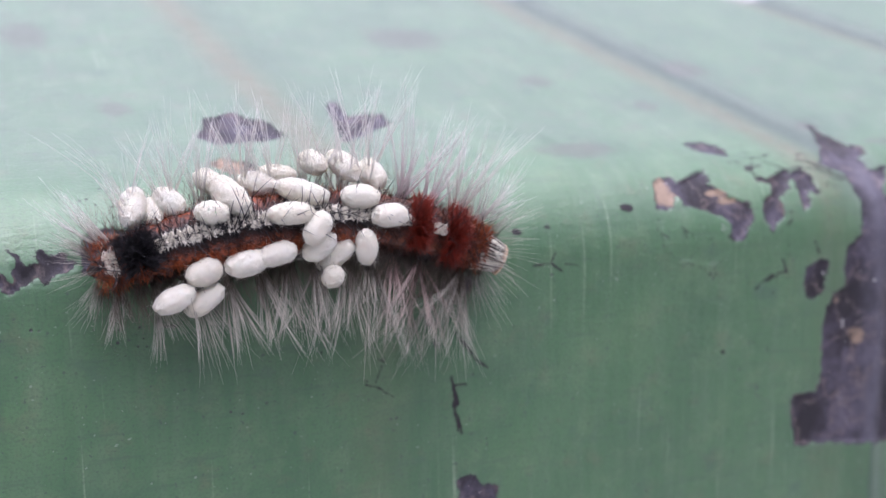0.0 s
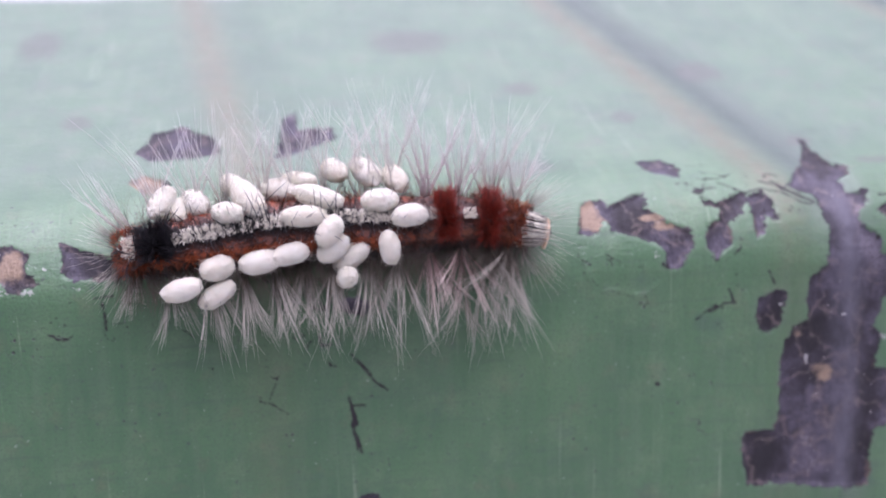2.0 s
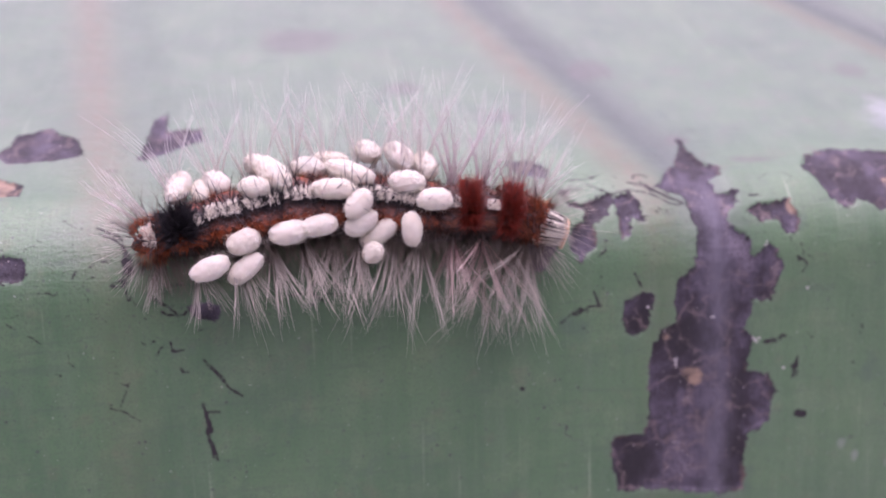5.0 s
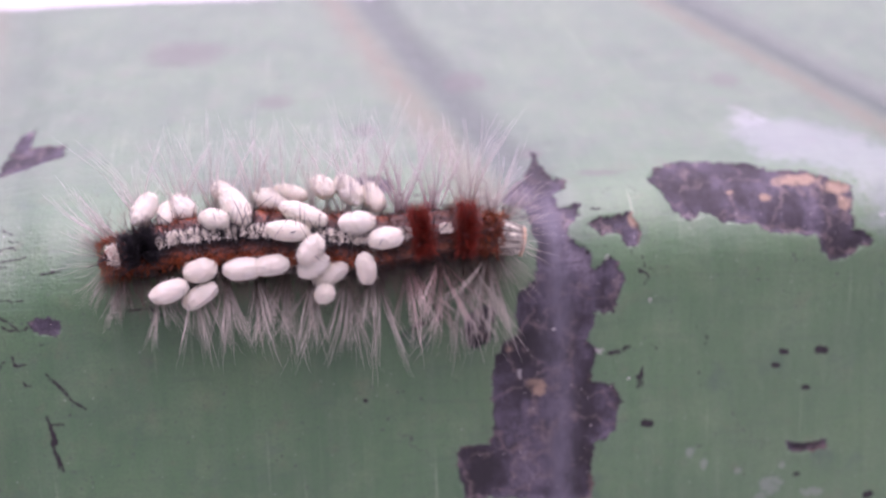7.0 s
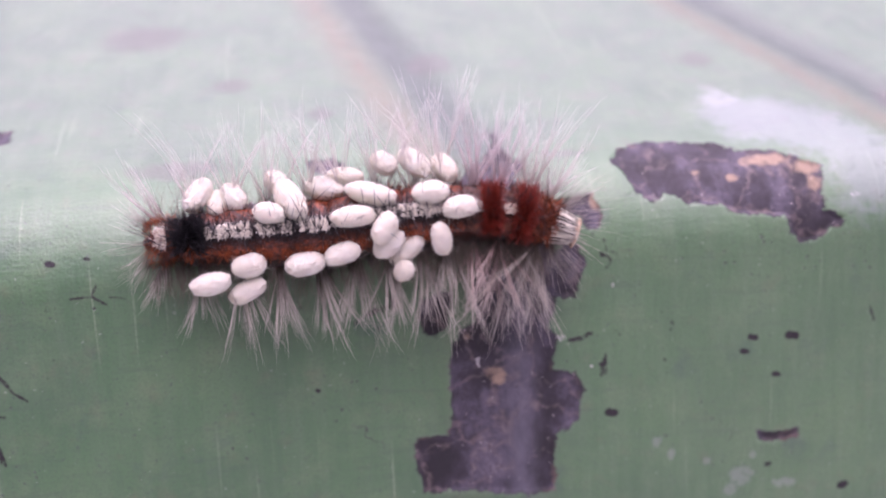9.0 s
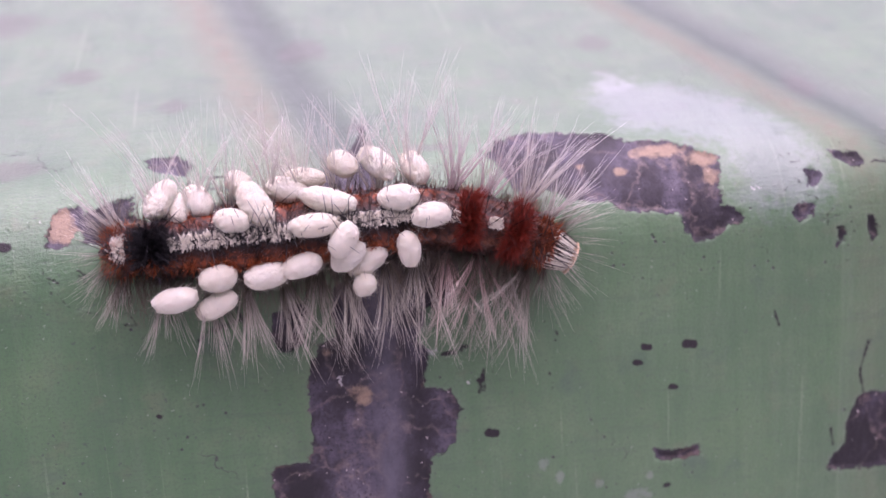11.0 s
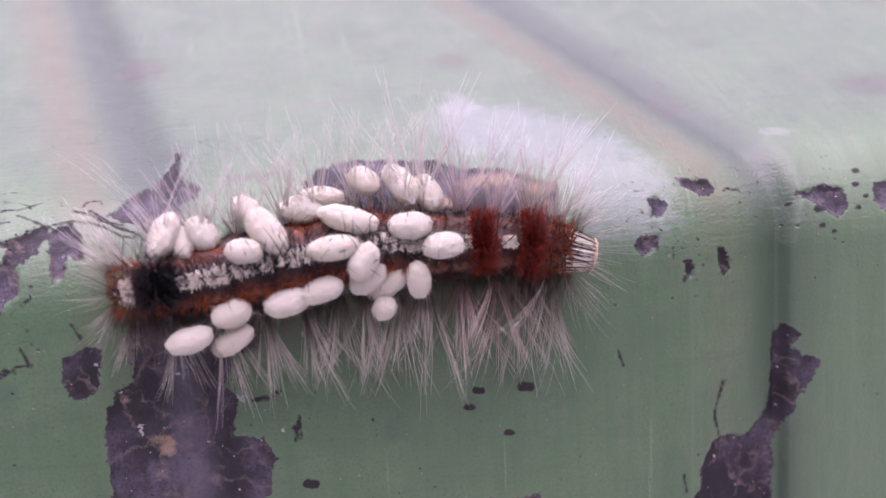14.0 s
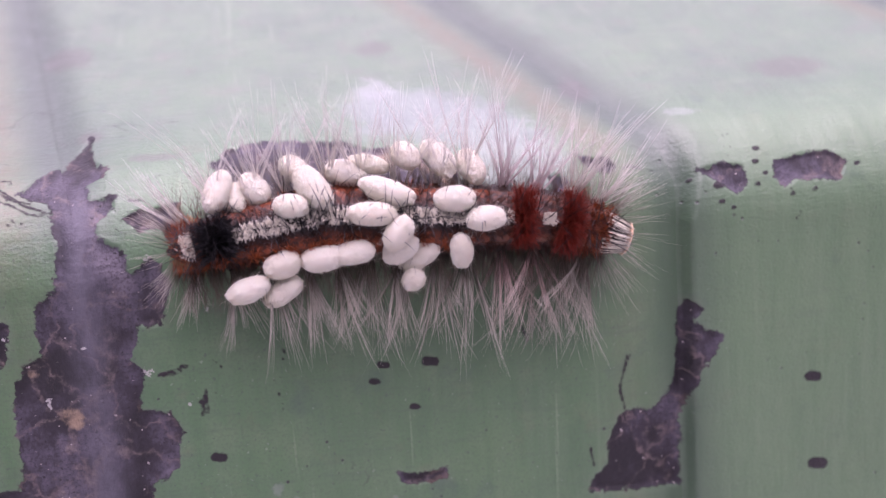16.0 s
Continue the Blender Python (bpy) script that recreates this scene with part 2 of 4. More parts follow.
    bump.inputs["Strength"].default_value, bump.inputs["Distance"].default_value = 0.7, 0.0002
    l.new(h, bump.inputs["Height"])
    l.new(bump.outputs[0], p.inputs["Normal"])
    p.inputs["IOR"].default_value = 1.5
    l.new(mix(n, l, mask, (0.52, 0.52, 0.52), (0.14, 0.14, 0.14)), p.inputs["Coat Weight"])
    p.inputs["Coat Roughness"].default_value = 0.48
    p.inputs["Coat IOR"].default_value = 1.6
    l.new(bump.outputs[0], p.inputs["Coat Normal"])
    return m


def hair_material(name, base, tip, rough=0.45, lets_light=0.0):
    m, n, l, p = material(name)
    a = n.new("ShaderNodeAttribute")
    a.attribute_name = "along"
    g = n.new("ShaderNodeNewGeometry")
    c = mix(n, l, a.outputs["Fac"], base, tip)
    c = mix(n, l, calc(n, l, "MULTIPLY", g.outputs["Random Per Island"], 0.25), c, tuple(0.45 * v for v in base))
    l.new(c, p.inputs["Base Color"])
    p.inputs["Roughness"].default_value = rough
    if lets_light:
        glow = n.new("ShaderNodeBsdfTranslucent")
        l.new(c, glow.inputs["Color"])
        both = n.new("ShaderNodeMixShader")
        both.inputs[0].default_value = lets_light
        l.new(p.outputs[0], both.inputs[1])
        l.new(glow.outputs[0], both.inputs[2])
        l.new(both.outputs[0], n["Material Output"].inputs["Surface"])
    return m


def skin_material(name, top, side):
    m, n, l, p = material(name)
    t = n.new("ShaderNodeTexCoord")
    o = t.outputs["Object"]
    a = n.new("ShaderNodeAttribute")
    a.attribute_name = "around"
    b1 = noise_at(n, l, o, 900, 4)
    w = calc(n, l, "ADD", a.outputs["Fac"], calc(n, l, "MULTIPLY", calc(n, l, "SUBTRACT", b1, 0.5), 0.25))
    c = ramp(n, l, w, [(0.08, top), (0.15, tuple(0.35 * v for v in side)), (0.26, side), (0.33, tuple(0.4 * v for v in side)), (0.40, (0.03, 0.022, 0.016))])
    b2 = noise_at(n, l, o, 2600, 3)
    c = mix(n, l, ramp(n, l, b2, [(0.42, (0, 0, 0)), (0.60, (0.85, 0.85, 0.85))]), c, (0.012, 0.005, 0.004))
    l.new(c, p.inputs["Base Color"])
    p.inputs["Roughness"].default_value = 0.5
    bump = n.new("ShaderNodeBump")
    bump.inputs["Strength"].default_value, bump.inputs["Distance"].default_value = 0.8, 0.0002
    l.new(b2, bump.inputs["Height"])
    l.new(bump.outputs[0], p.inputs["Normal"])
    return m


def silk_material():
    m, n, l, p = material("silk")
    t = n.new("ShaderNodeTexCoord")
    o = t.outputs["Object"]
    i = n.new("ShaderNodeObjectInfo")
    f1 = noise_at(n, l, o, 1700, 7, 0.8)
    f2 = noise_at(n, l, o, 500, 2)
    c = ramp(n, l, f2, [(0.3, (0.90, 0.87, 0.72)), (0.7, (0.96, 0.95, 0.85))])
    c = mix(n, l, calc(n, l, "MULTIPLY", i.outputs["Random"], 0.22), c, (0.80, 0.70, 0.48))
    l.new(c, p.inputs["Base Color"])
    p.inputs["Roughness"].default_value = 0.85
    p.inputs["Subsurface Weight"].default_value = 0.12
    p.inputs["Subsurface Radius"].default_value = (0.0008, 0.0006, 0.0005)
    p.inputs["Subsurface Scale"].default_value = 1.0
    bump = n.new("ShaderNodeBump")
    bump.inputs["Strength"].default_value, bump.inputs["Distance"].default_value = 1.0, 0.0005
    l.new(f1, bump.inputs["Height"])
    l.new(bump.outputs[0], p.inputs["Normal"])
    return m


def ground_material():
    m, n, l, p = material("pale_concrete")
    t = n.new("ShaderNodeTexCoord")
    c = ramp(n, l, noise_at(n, l, t.outputs["Object"], 3.0, 8, 0.6), [(0.3, (0.40, 0.40, 0.40)), (0.7, (0.50, 0.50, 0.51))])
    l.new(c, p.inputs["Base Color"])
    p.inputs["Roughness"].default_value = 0.85
    return m


def light_block_material():
    m, n, l, p = material("light_block")
    t = n.new("ShaderNodeTexCoord")
    c = ramp(n, l, noise_at(n, l, t.outputs["Object"], 2.0, 8, 0.6), [(0.3, (0.10, 0.10, 0.095)), (0.7, (0.15, 0.15, 0.14))])
    l.new(c, p.inputs["Base Color"])
    p.inputs["Roughness"].default_value = 0.9
    return m


PAINT, SILK, GROUND, LIGHT_BLOCK = paint_material(), silk_material(), ground_material(), light_block_material()
SKIN = skin_material("brown_skin", (0.008, 0.006, 0.007), (0.26, 0.055, 0.013))
SKIN_FRONT = skin_material("rust_skin", (0.10, 0.026, 0.012), (0.16, 0.05, 0.02))
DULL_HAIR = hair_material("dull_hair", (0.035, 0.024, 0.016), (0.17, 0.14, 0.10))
# dark root of the pale hair: shade near the body, put into the colour
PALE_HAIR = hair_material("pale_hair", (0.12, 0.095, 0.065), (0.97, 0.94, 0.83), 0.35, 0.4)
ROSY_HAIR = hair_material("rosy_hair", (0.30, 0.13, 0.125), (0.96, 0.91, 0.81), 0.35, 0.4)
WHITE_TUFT = hair_material("white_tuft", (0.86, 0.84, 0.68), (0.94, 0.92, 0.80), 0.5, 0.2)
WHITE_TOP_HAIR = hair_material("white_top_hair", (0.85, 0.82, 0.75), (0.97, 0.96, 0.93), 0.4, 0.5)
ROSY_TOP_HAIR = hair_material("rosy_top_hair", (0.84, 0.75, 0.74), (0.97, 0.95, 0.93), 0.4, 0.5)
RIM_SKIN = hair_material("rim_skin", (0.55, 0.30, 0.14), (0.80, 0.56, 0.36))
SCALE_WHITE = hair_material("scale_white", (0.80, 0.76, 0.64), (0.92, 0.89, 0.79), 0.6)
BLACK_HAIR = hair_material("black_hair", (0.008, 0.008, 0.010), (0.016, 0.015, 0.018), 0.35)
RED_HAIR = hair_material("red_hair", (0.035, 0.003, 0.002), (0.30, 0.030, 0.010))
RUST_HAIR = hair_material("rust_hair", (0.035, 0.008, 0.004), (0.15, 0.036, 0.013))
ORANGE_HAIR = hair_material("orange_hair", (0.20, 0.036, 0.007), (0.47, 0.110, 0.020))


def link_mesh(name, verts, faces, mat, parent=None, label="", smooth=True):
    me = bpy.data.meshes.new(name)
    me.from_pydata(verts, [], faces)
    if smooth:
        me.shade_smooth()
    me.materials.append(mat)
    ob = new(name, me)
    ob.parent = parent
    return tagged(ob, label)


def attribute(ob, name, values, kind="FLOAT"):
    a = ob.data.attributes.new(name, kind, "POINT")
    a.data.foreach_set("vector" if kind == "FLOAT_VECTOR" else "value", np.asarray(values, dtype=np.float32).ravel())


# ---- the ledge: one profile, drawn along x ----
# millimetres; v runs over the section: below 0 the flat top, then the rounded nose, then the leaning face
SLOPE, ROUND, BACK = 0.329, 8.09, 52.0
LEAN = math.hypot(1, SLOPE)
NOSE_Y, NOSE_Z = ROUND * LEAN - SLOPE * ROUND, -ROUND
NOSE = ROUND * (math.atan2(SLOPE, -1) - math.pi / 2)


def section(v):
    """The point (y, z) of the ledge's section at v, and the outward normal there."""
    if v < -BACK:
        turn = min((-BACK - v) / 6.0, math.pi / 2)
        rest = max(-BACK - v - 3 * math.pi, 0)
        return NOSE_Y + BACK + 6 * math.sin(turn), -6 + 6 * math.cos(turn) - rest, math.sin(turn), math.cos(turn)
    if v <= 0:
        return NOSE_Y - v, 0.0, 0.0, 1.0
    if v < NOSE:
        a = math.pi / 2 + v / ROUND
        return NOSE_Y + ROUND * math.cos(a), NOSE_Z + ROUND * math.sin(a), math.cos(a), math.sin(a)
    ny, nz = -1 / LEAN, SLOPE / LEAN
    return NOSE_Y + ROUND * ny - (v - NOSE) * SLOPE / LEAN, NOSE_Z + ROUND * nz - (v - NOSE) / LEAN, ny, nz


def spot(x, v, h=0.0):
    """A place h over the surface, in metres."""
    y, z, ny, nz = section(v)
    return Vector((x, y + h * ny, z + h * nz)) * MM


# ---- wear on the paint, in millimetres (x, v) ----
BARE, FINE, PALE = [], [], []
# smudges and chalk marks: x, v, half width, half height
STAINS = [(27.7, -20.2, 2.1, 1.8), (48.4, -23.2, 1.5, 2.9), (18.7, -35.4, 4.6, 3.4), (-14.8, -15.8, 1.5, 1.7), (23.2, -2.2, 4.1, 1.7), (90.4, -8.6, 1.3, 2.9), (109.2, -8.3, 3.3, 2.5), (47.0, -23.8, 1.5, 2.4), (56.0, -0.4, 2.3, 0.7), (51.0, -5.3, 1.1, 1.1), (46.8, -23.5, 1.5, 2.6), (36.1, -12.0, 1.3, 1.5), (-21.0, -37.2, 2.4, 4.5), (18.0, -34.7, 4.5, 4.3), (110.4, -8.5, 2.8, 2.3), (74.9, -20.2, 1.8, 2.2)]
TAN = [(-7.4, -2.2, 2.4, 2.0), (-17.6, 6.5, 1.0, 1.2), (28.1, 4.6, 1.0, 1.2), (29.0, 5.6, 0.8, 0.7), (33.2, 5.2, 1.4, 0.35), (34.6, 6.0, 1.2, 0.4), (48.5, 19.6, 1.0, 0.9), (46.4, 16.1, 0.8, 0.5), (58.0, 5.4, 0.7, 0.8), (73.5, 2.4, 2.0, 0.7), (76.4, 3.6, 1.3, 0.8), (70.0, 4.1, 0.6, 0.4), (67.1, 3.3, 0.5, 0.3), (77.0, 5.2, 0.7, 0.8)]
CHIPS = [(47.2, 18.4, 0.3, 0.5), (50.1, 14.5, 0.25, 0.2), (55.0, 8.6, 0.3, 0.3), (54.2, 16.9, 0.45, 0.5), (56.9, 19.7, 0.3, 0.2), (44.7, 13.4, 0.3, 0.3), (-16.5, 8.5, 0.6, 0.35), (-18.3, 8.4, 0.5, 0.3), (-16.2, 6.5, 0.3, 0.3), (-12.9, 8.4, 0.4, 0.3), (-19.8, 6.2, 0.5, 0.5), (-15.2, 6.8, 0.3, 0.25), (58.8, 12.7, 0.3, 0.3), (33.7, 8.5, 0.4, 0.35), (80.4, 6.6, 0.45, 0.35)]
CHALK = [(62.6, 27.0, 0.5, 0.7), (70.2, 31.0, 1.2, 1.0), (74.1, 32.1, 1.2, 0.6), (69.1, 32.3, 0.9, 0.8), (63.8, 28.4, 0.4, 0.6), (67.0, 29.4, 0.4, 0.4), (71.2, 29.1, 0.4, 0.4), (97.0, -0.7, 1.4, 0.8), (74.0, -10.7, 1.7, 2.6), (72.9, -9.9, 1.4, 1.9), (73.6, -10.3, 1.3, 2.2)]


def peel(where, outline):
    where.append(outline)


peel(BARE, [(51.2, -6.2), (51.2, -3.0), (51.6, -1.0), (52.6, 0.6), (52.4, 1.8), (51.2, 2.3), (51.4, 3.9), (53.2, 3.7), (53.2, 4.8), (51.9, 5.8), (52.0, 6.9), (53.3, 7.6), (53.9, 9.5), (55.4, 8.4), (56.5, 10.2), (55.6, 13.6), (54.1, 13.5), (53.1, 15.8), (54.2, 16.7), (53.4, 19.5), (55.5, 20.0), (56.3, 21.5), (55.6, 24.4), (53.6, 25.5), (53.4, 30.6), (42.0, 29.6), (41.6, 27.7), (41.6, 24.6), (44.3, 24.5), (44.8, 23.3), (44.8, 20.5), (44.7, 18.5), (45.1, 16.8), (45.8, 15.5), (47.1, 14.9), (46.9, 13.2), (47.2, 11.2), (48.6, 10.2), (49.0, 7.1), (48.6, 3.9), (46.4, 2.6), (47.6, 0.9), (48.9, -0.6), (50.2, -3.2)])
peel(BARE, [(59.9, 1.1), (61.2, -0.8), (64.1, -2.0), (67.1, -1.5), (69.9, -0.7), (71.9, 1.0), (74.4, 1.3), (76.5, 2.6), (78.1, 3.4), (77.7, 5.7), (77.7, 7.7), (79.3, 8.3), (79.2, 9.0), (78.3, 9.2), (76.7, 10.3), (75.2, 10.4), (74.3, 9.4), (74.2, 8.2), (72.3, 7.8), (69.8, 7.5), (68.4, 6.6), (65.7, 6.4), (64.6, 5.6), (63.8, 5.1), (63.5, 5.8), (62.1, 5.7), (61.3, 4.6)])
peel(BARE, [(27.8, 3.6), (29.5, 3.1), (29.9, 4.1), (33.6, 2.5), (33.2, 4.3), (34.8, 5.6), (36.9, 6.6), (37.0, 8.0), (35.4, 9.9), (34.5, 9.6), (34.4, 8.1), (32.1, 7.0), (30.0, 6.3), (29.7, 5.5), (28.5, 6.7), (27.1, 6.4)])
peel(BARE, [(38.1, 3.2), (39.4, 4.2), (40.2, 4.0), (42.2, 2.9), (42.5, 3.5), (41.7, 5.2), (40.5, 6.1), (40.4, 8.1), (38.9, 9.2), (38.0, 8.2), (38.2, 6.3), (39.6, 5.6), (39.7, 4.8), (38.3, 4.4)])
peel(BARE, [(42.4, 3.6), (43.8, 3.1), (44.8, 4.8), (44.6, 6.2), (43.7, 5.8), (43.3, 7.2), (42.4, 7.8)])
peel(BARE, [(-9.3, -3.1), (-7.9, -4.2), (-5.7, -2.7), (-5.8, -0.7), (-8.0, -0.7)])
peel(BARE, [(42.7, 12.7), (44.3, 12.0), (45.3, 12.4), (44.9, 14.7), (43.8, 16.1), (42.6, 15.4), (42.5, 13.8)])
peel(BARE, [(-9.2, -8.9), (-7.7, -13.1), (-5.2, -14.1), (-2.3, -11.2), (-1.5, -8.0), (-3.9, -7.1), (-7.6, -7.0)])
peel(BARE, [(3.9, -15.2), (5.2, -17.6), (5.3, -12.6), (8.3, -12.7), (8.7, -10.0), (4.8, -7.9), (3.0, -6.9)])
peel(BARE, [(33.9, -2.2), (36.6, -2.5), (37.9, -0.5), (37.1, 1.0), (34.9, 0.0)])
peel(BARE, [(-25.8, 7.3), (-25.1, 7.6), (-24.5, 8.3), (-24.7, 7.2), (-24.2, 6.7), (-24.8, 5.8), (-24.1, 6.4), (-23.7, 7.3), (-23.5, 6.9), (-22.9, 6.9), (-22.9, 6.0), (-22.5, 6.0), (-21.8, 6.6), (-21.0, 6.2), (-20.1, 6.9), (-20.2, 7.6), (-21.7, 8.0), (-22.3, 8.4), (-23.0, 8.1), (-23.5, 8.5), (-24.1, 8.5), (-24.9, 9.3), (-25.2, 8.7), (-25.9, 8.1)])
peel(BARE, [(-20.0, 6.1), (-19.2, 4.7), (-17.6, 4.6), (-16.1, 5.5), (-16.5, 7.0), (-15.5, 7.8), (-17.4, 8.6), (-18.4, 7.8), (-20.0, 8.0)])
peel(BARE, [(-13.9, 4.7), (-10.0, 6.1), (-6.2, 5.7), (-4.7, 6.2), (-4.9, 8.0), (-8.8, 7.8), (-10.9, 8.0), (-13.8, 7.6)])
peel(BARE, [(95.0, 15.6), (95.6, 16.3), (96.2, 16.9), (95.4, 17.9), (97.6, 19.1), (97.4, 20.2), (96.0, 21.8), (95.3, 23.4), (94.6, 25.6), (94.4, 31.8), (86.6, 30.7), (86.6, 29.7), (88.0, 28.5), (88.1, 26.6), (89.2, 24.7), (90.4, 24.4), (92.0, 24.8), (93.9, 23.0), (94.3, 21.0), (94.3, 18.7), (94.5, 16.9)])
peel(BARE, [(96.1, 5.9), (98.0, 5.5), (100.0, 5.8), (100.1, 7.3), (99.1, 8.2), (98.1, 7.5), (96.9, 6.6)])
peel(BARE, [(102.5, 5.8), (104.5, 5.3), (106.9, 5.2), (108.4, 6.2), (107.6, 7.8), (104.1, 7.4), (102.9, 8.0), (102.2, 7.1)])
peel(BARE, [(53.6, 5.7), (54.6, 5.0), (57.6, 4.8), (58.4, 6.5), (57.9, 7.8), (56.9, 8.0), (56.1, 6.6), (54.7, 6.7)])
peel(BARE, [(71.5, 26.7), (73.1, 27.3), (75.5, 26.9), (75.4, 27.9), (73.0, 28.2), (71.5, 27.9)])
peel(BARE, [(87.2, 3.9), (89.8, 3.9), (90.2, 5.0), (88.8, 5.4), (87.5, 4.7)])
peel(BARE, [(84.8, 5.4), (85.4, 5.0), (86.0, 6.0), (85.4, 7.1), (84.6, 6.8)])
peel(BARE, [(83.0, 9.0), (83.7, 8.2), (85.2, 8.1), (84.8, 9.2), (83.9, 9.7)])
peel(BARE, [(86.8, 10.2), (87.6, 10.0), (87.7, 11.5), (86.9, 11.7)])
peel(BARE, [(89.5, 9.4), (90.2, 9.7), (91.0, 11.5), (90.1, 11.6), (89.6, 10.8)])
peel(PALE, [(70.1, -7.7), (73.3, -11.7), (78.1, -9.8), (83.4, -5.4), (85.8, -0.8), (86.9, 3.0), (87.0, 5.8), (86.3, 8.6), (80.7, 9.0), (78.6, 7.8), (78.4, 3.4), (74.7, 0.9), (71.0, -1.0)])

FINE.append(([(27.7, 4.9), (27.0, 8.2), (28.4, 10.7), (31.2, 11.8), (34.2, 11.3), (35.8, 9.8)], -0.02))
peel(BARE, [(7.3, 10.8), (7.8, 10.4), (8.9, 10.4), (9.6, 10.8), (9.8, 11.6), (9.2, 11.9), (8.1, 11.9), (7.4, 11.5)])
peel(BARE, [(8.0, 27.4), (9.8, 27.2), (10.2, 28.2), (11.8, 28.6), (12.2, 31.5), (8.6, 31.2)])
for x, v, r in [(71.1, 18.3, 0.43), (74.6, 18.4, 0.62), (70.4, 19.5, 0.38), (73.2, 21.8, 0.38), (58.5, 23.9, 0.57), (105.2, 23.3, 0.67), (105.6, 30.7, 0.81), (57.8, 19.6, 0.29), (70.2, 19.5, 0.29), (38.0, 3.0, 0.29), (38.4, 2.8, 0.38), (46.3, 21.5, 0.43), (46.2, 21.5, 0.48), (33.8, 19.6, 0.24), (13.8, 7.4, 0.38), (16.6, 7.2, 0.24), (24.4, 6.0, 0.57),]:
    FINE.append(([(x - r * 0.5, v), (x + r * 0.5, v + r * 0.2)], r * 0.55))

FINE.append(([(7.7, 18.8), (8.1, 20.0), (7.9, 21.2), (8.3, 23.0)], 0.08))
FINE.append(([(8.0, 19.5), (9.0, 19.5)], 0.07))
FINE.append(([(8.3, 15.5), (9.4, 16.8), (9.9, 17.6), (10.9, 18.3)], 0.05))
FINE.append(([(15.1, 10.3), (16.7, 10.2), (17.2, 9.3)], 0.06))
FINE.append(([(16.7, 10.2), (17.8, 11.0)], 0.06))
FINE.append(([(18.1, 10.4), (19.3, 10.6)], 0.04))
FINE.append(([(5.0, 5.5), (7.2, 5.2)], 0.07))
FINE.append(([(8.4, 6.9), (9.9, 6.7)], 0.07))
FINE.append(([(-11.5, 9.2), (-10.1, 9.1)], 0.07))
FINE.append(([(-10.9, 9.5), (-10.8, 11.8)], 0.07))
FINE.append(([(37.2, 14.2), (38.8, 13.1), (39.5, 13.4)], 0.06))
FINE.append(([(58.1, 18.7), (58.1, 20.4)], 0.07))
FINE.append(([(5.0, 10.1), (6.2, 11.1)], 0.05))
FINE.append(([(45.1, 2.0), (46.8, 3.6), (48.4, 4.4)], 0.07))
FINE.append(([(90.0, 20.0), (89.3, 22.7), (89.5, 23.6)], 0.06))
FINE.append(([(81.7, 16.5), (82.1, 17.8)], 0.06))
FINE.append(([(44.1, 2.0), (45.3, 2.5), (46.1, 3.2), (47.3, 3.5)], 0.06))
FINE.append(([(40.3, 2.0), (41.8, 2.9), (43.0, 3.7)], 0.06))
FINE.append(([(43.5, 10.4), (44.1, 11.6)], 0.06))
FINE.append(([(55.0, 17.1), (56.0, 17.0), (56.7, 16.7)], 0.06))
FINE.append(([(40.0, 11.7), (40.5, 13.1)], 0.06))
FINE.append(([(8.3, 22.1), (8.6, 23.6)], 0.06))
FINE.append(([(50.6, 6.0), (51.2, 12.0), (51.5, 18.0), (51.4, 30.0)], -0.05))
for x, v, r in [(73.9, 27.6, 0.5), (79.6, 32.9, 0.5), (72.6, 30.2, 0.3), (45.6, 21.6, 0.5), (46.7, 21.3, 0.35), (97.8, 7.3, 0.5), (101.3, 4.6, 0.3), (101.0, 5.7, 0.28), (100.8, 7.5, 0.25), (101.6, 6.7, 0.2), (95.6, 6.6, 0.2), (97.8, 8.6, 0.25), (98.7, 9.1, 0.2), (103.6, 8.5, 0.2), (105.4, 8.3, 0.22), (109.2, 6.6, 0.25)]:
    FINE.append(([(x - r * 0.4, v), (x + r * 0.4, v - r * 0.2)], r * 0.6))
FINE.append(([(0.7, 4.3), (1.6, 4.7), (2.5, 5.5), (3.2, 6.9), (2.4, 8.7), (1.6, 8.8)], 0.06))
FINE.append(([(8.1, 15.1), (9.5, 16.7), (9.8, 17.5), (10.8, 18.2)], 0.05))
FINE.append(([(7.8, 18.7), (8.0, 20.7), (8.3, 23.4)], 0.07))
FINE.append(([(8.1, 20.4), (8.2, 21.0)], 0.2))
FINE.append(([(38.4, 13.7), (39.6, 13.0), (40.7, 12.9)], 0.06))
FINE.append(([(39.3, 1.4), (40.4, 1.5), (41.8, 0.8)], 0.07))
FINE.append(([(54.9, 17.2), (56.0, 17.3), (57.0, 16.8)], 0.06))
FINE.append(([(58.0, 19.1), (57.7, 20.5)], 0.09))
FINE.append(([(90.3, 20.0), (89.3, 22.2), (89.7, 24.3)], 0.04))
FINE.append(([(86.7, 27.0), (86.9, 28.5)], 0.06))
FINE.append(([(42.5, 3.2), (44.0, 2.9), (45.9, 3.5), (47.0, 4.3), (47.8, 4.6), (49.2, 4.4)], 0.06))
FINE.append(([(0.5, 3.7), (2.3, 4.7), (2.7, 6.7), (2.3, 8.2), (1.4, 8.6)], 0.06))
FINE.append(([(2.7, 6.4), (4.0, 6.0), (5.6, 5.9)], 0.05))
FINE.append(([(0.5, 18.5), (1.6, 18.9), (2.8, 19.8)], 0.03))
FINE.append(([(2.2, 16.5), (1.4, 18.4)], 0.03))
FINE.append(([(4.2, 9.6), (5.0, 10.3), (6.1, 10.6)], 0.03))
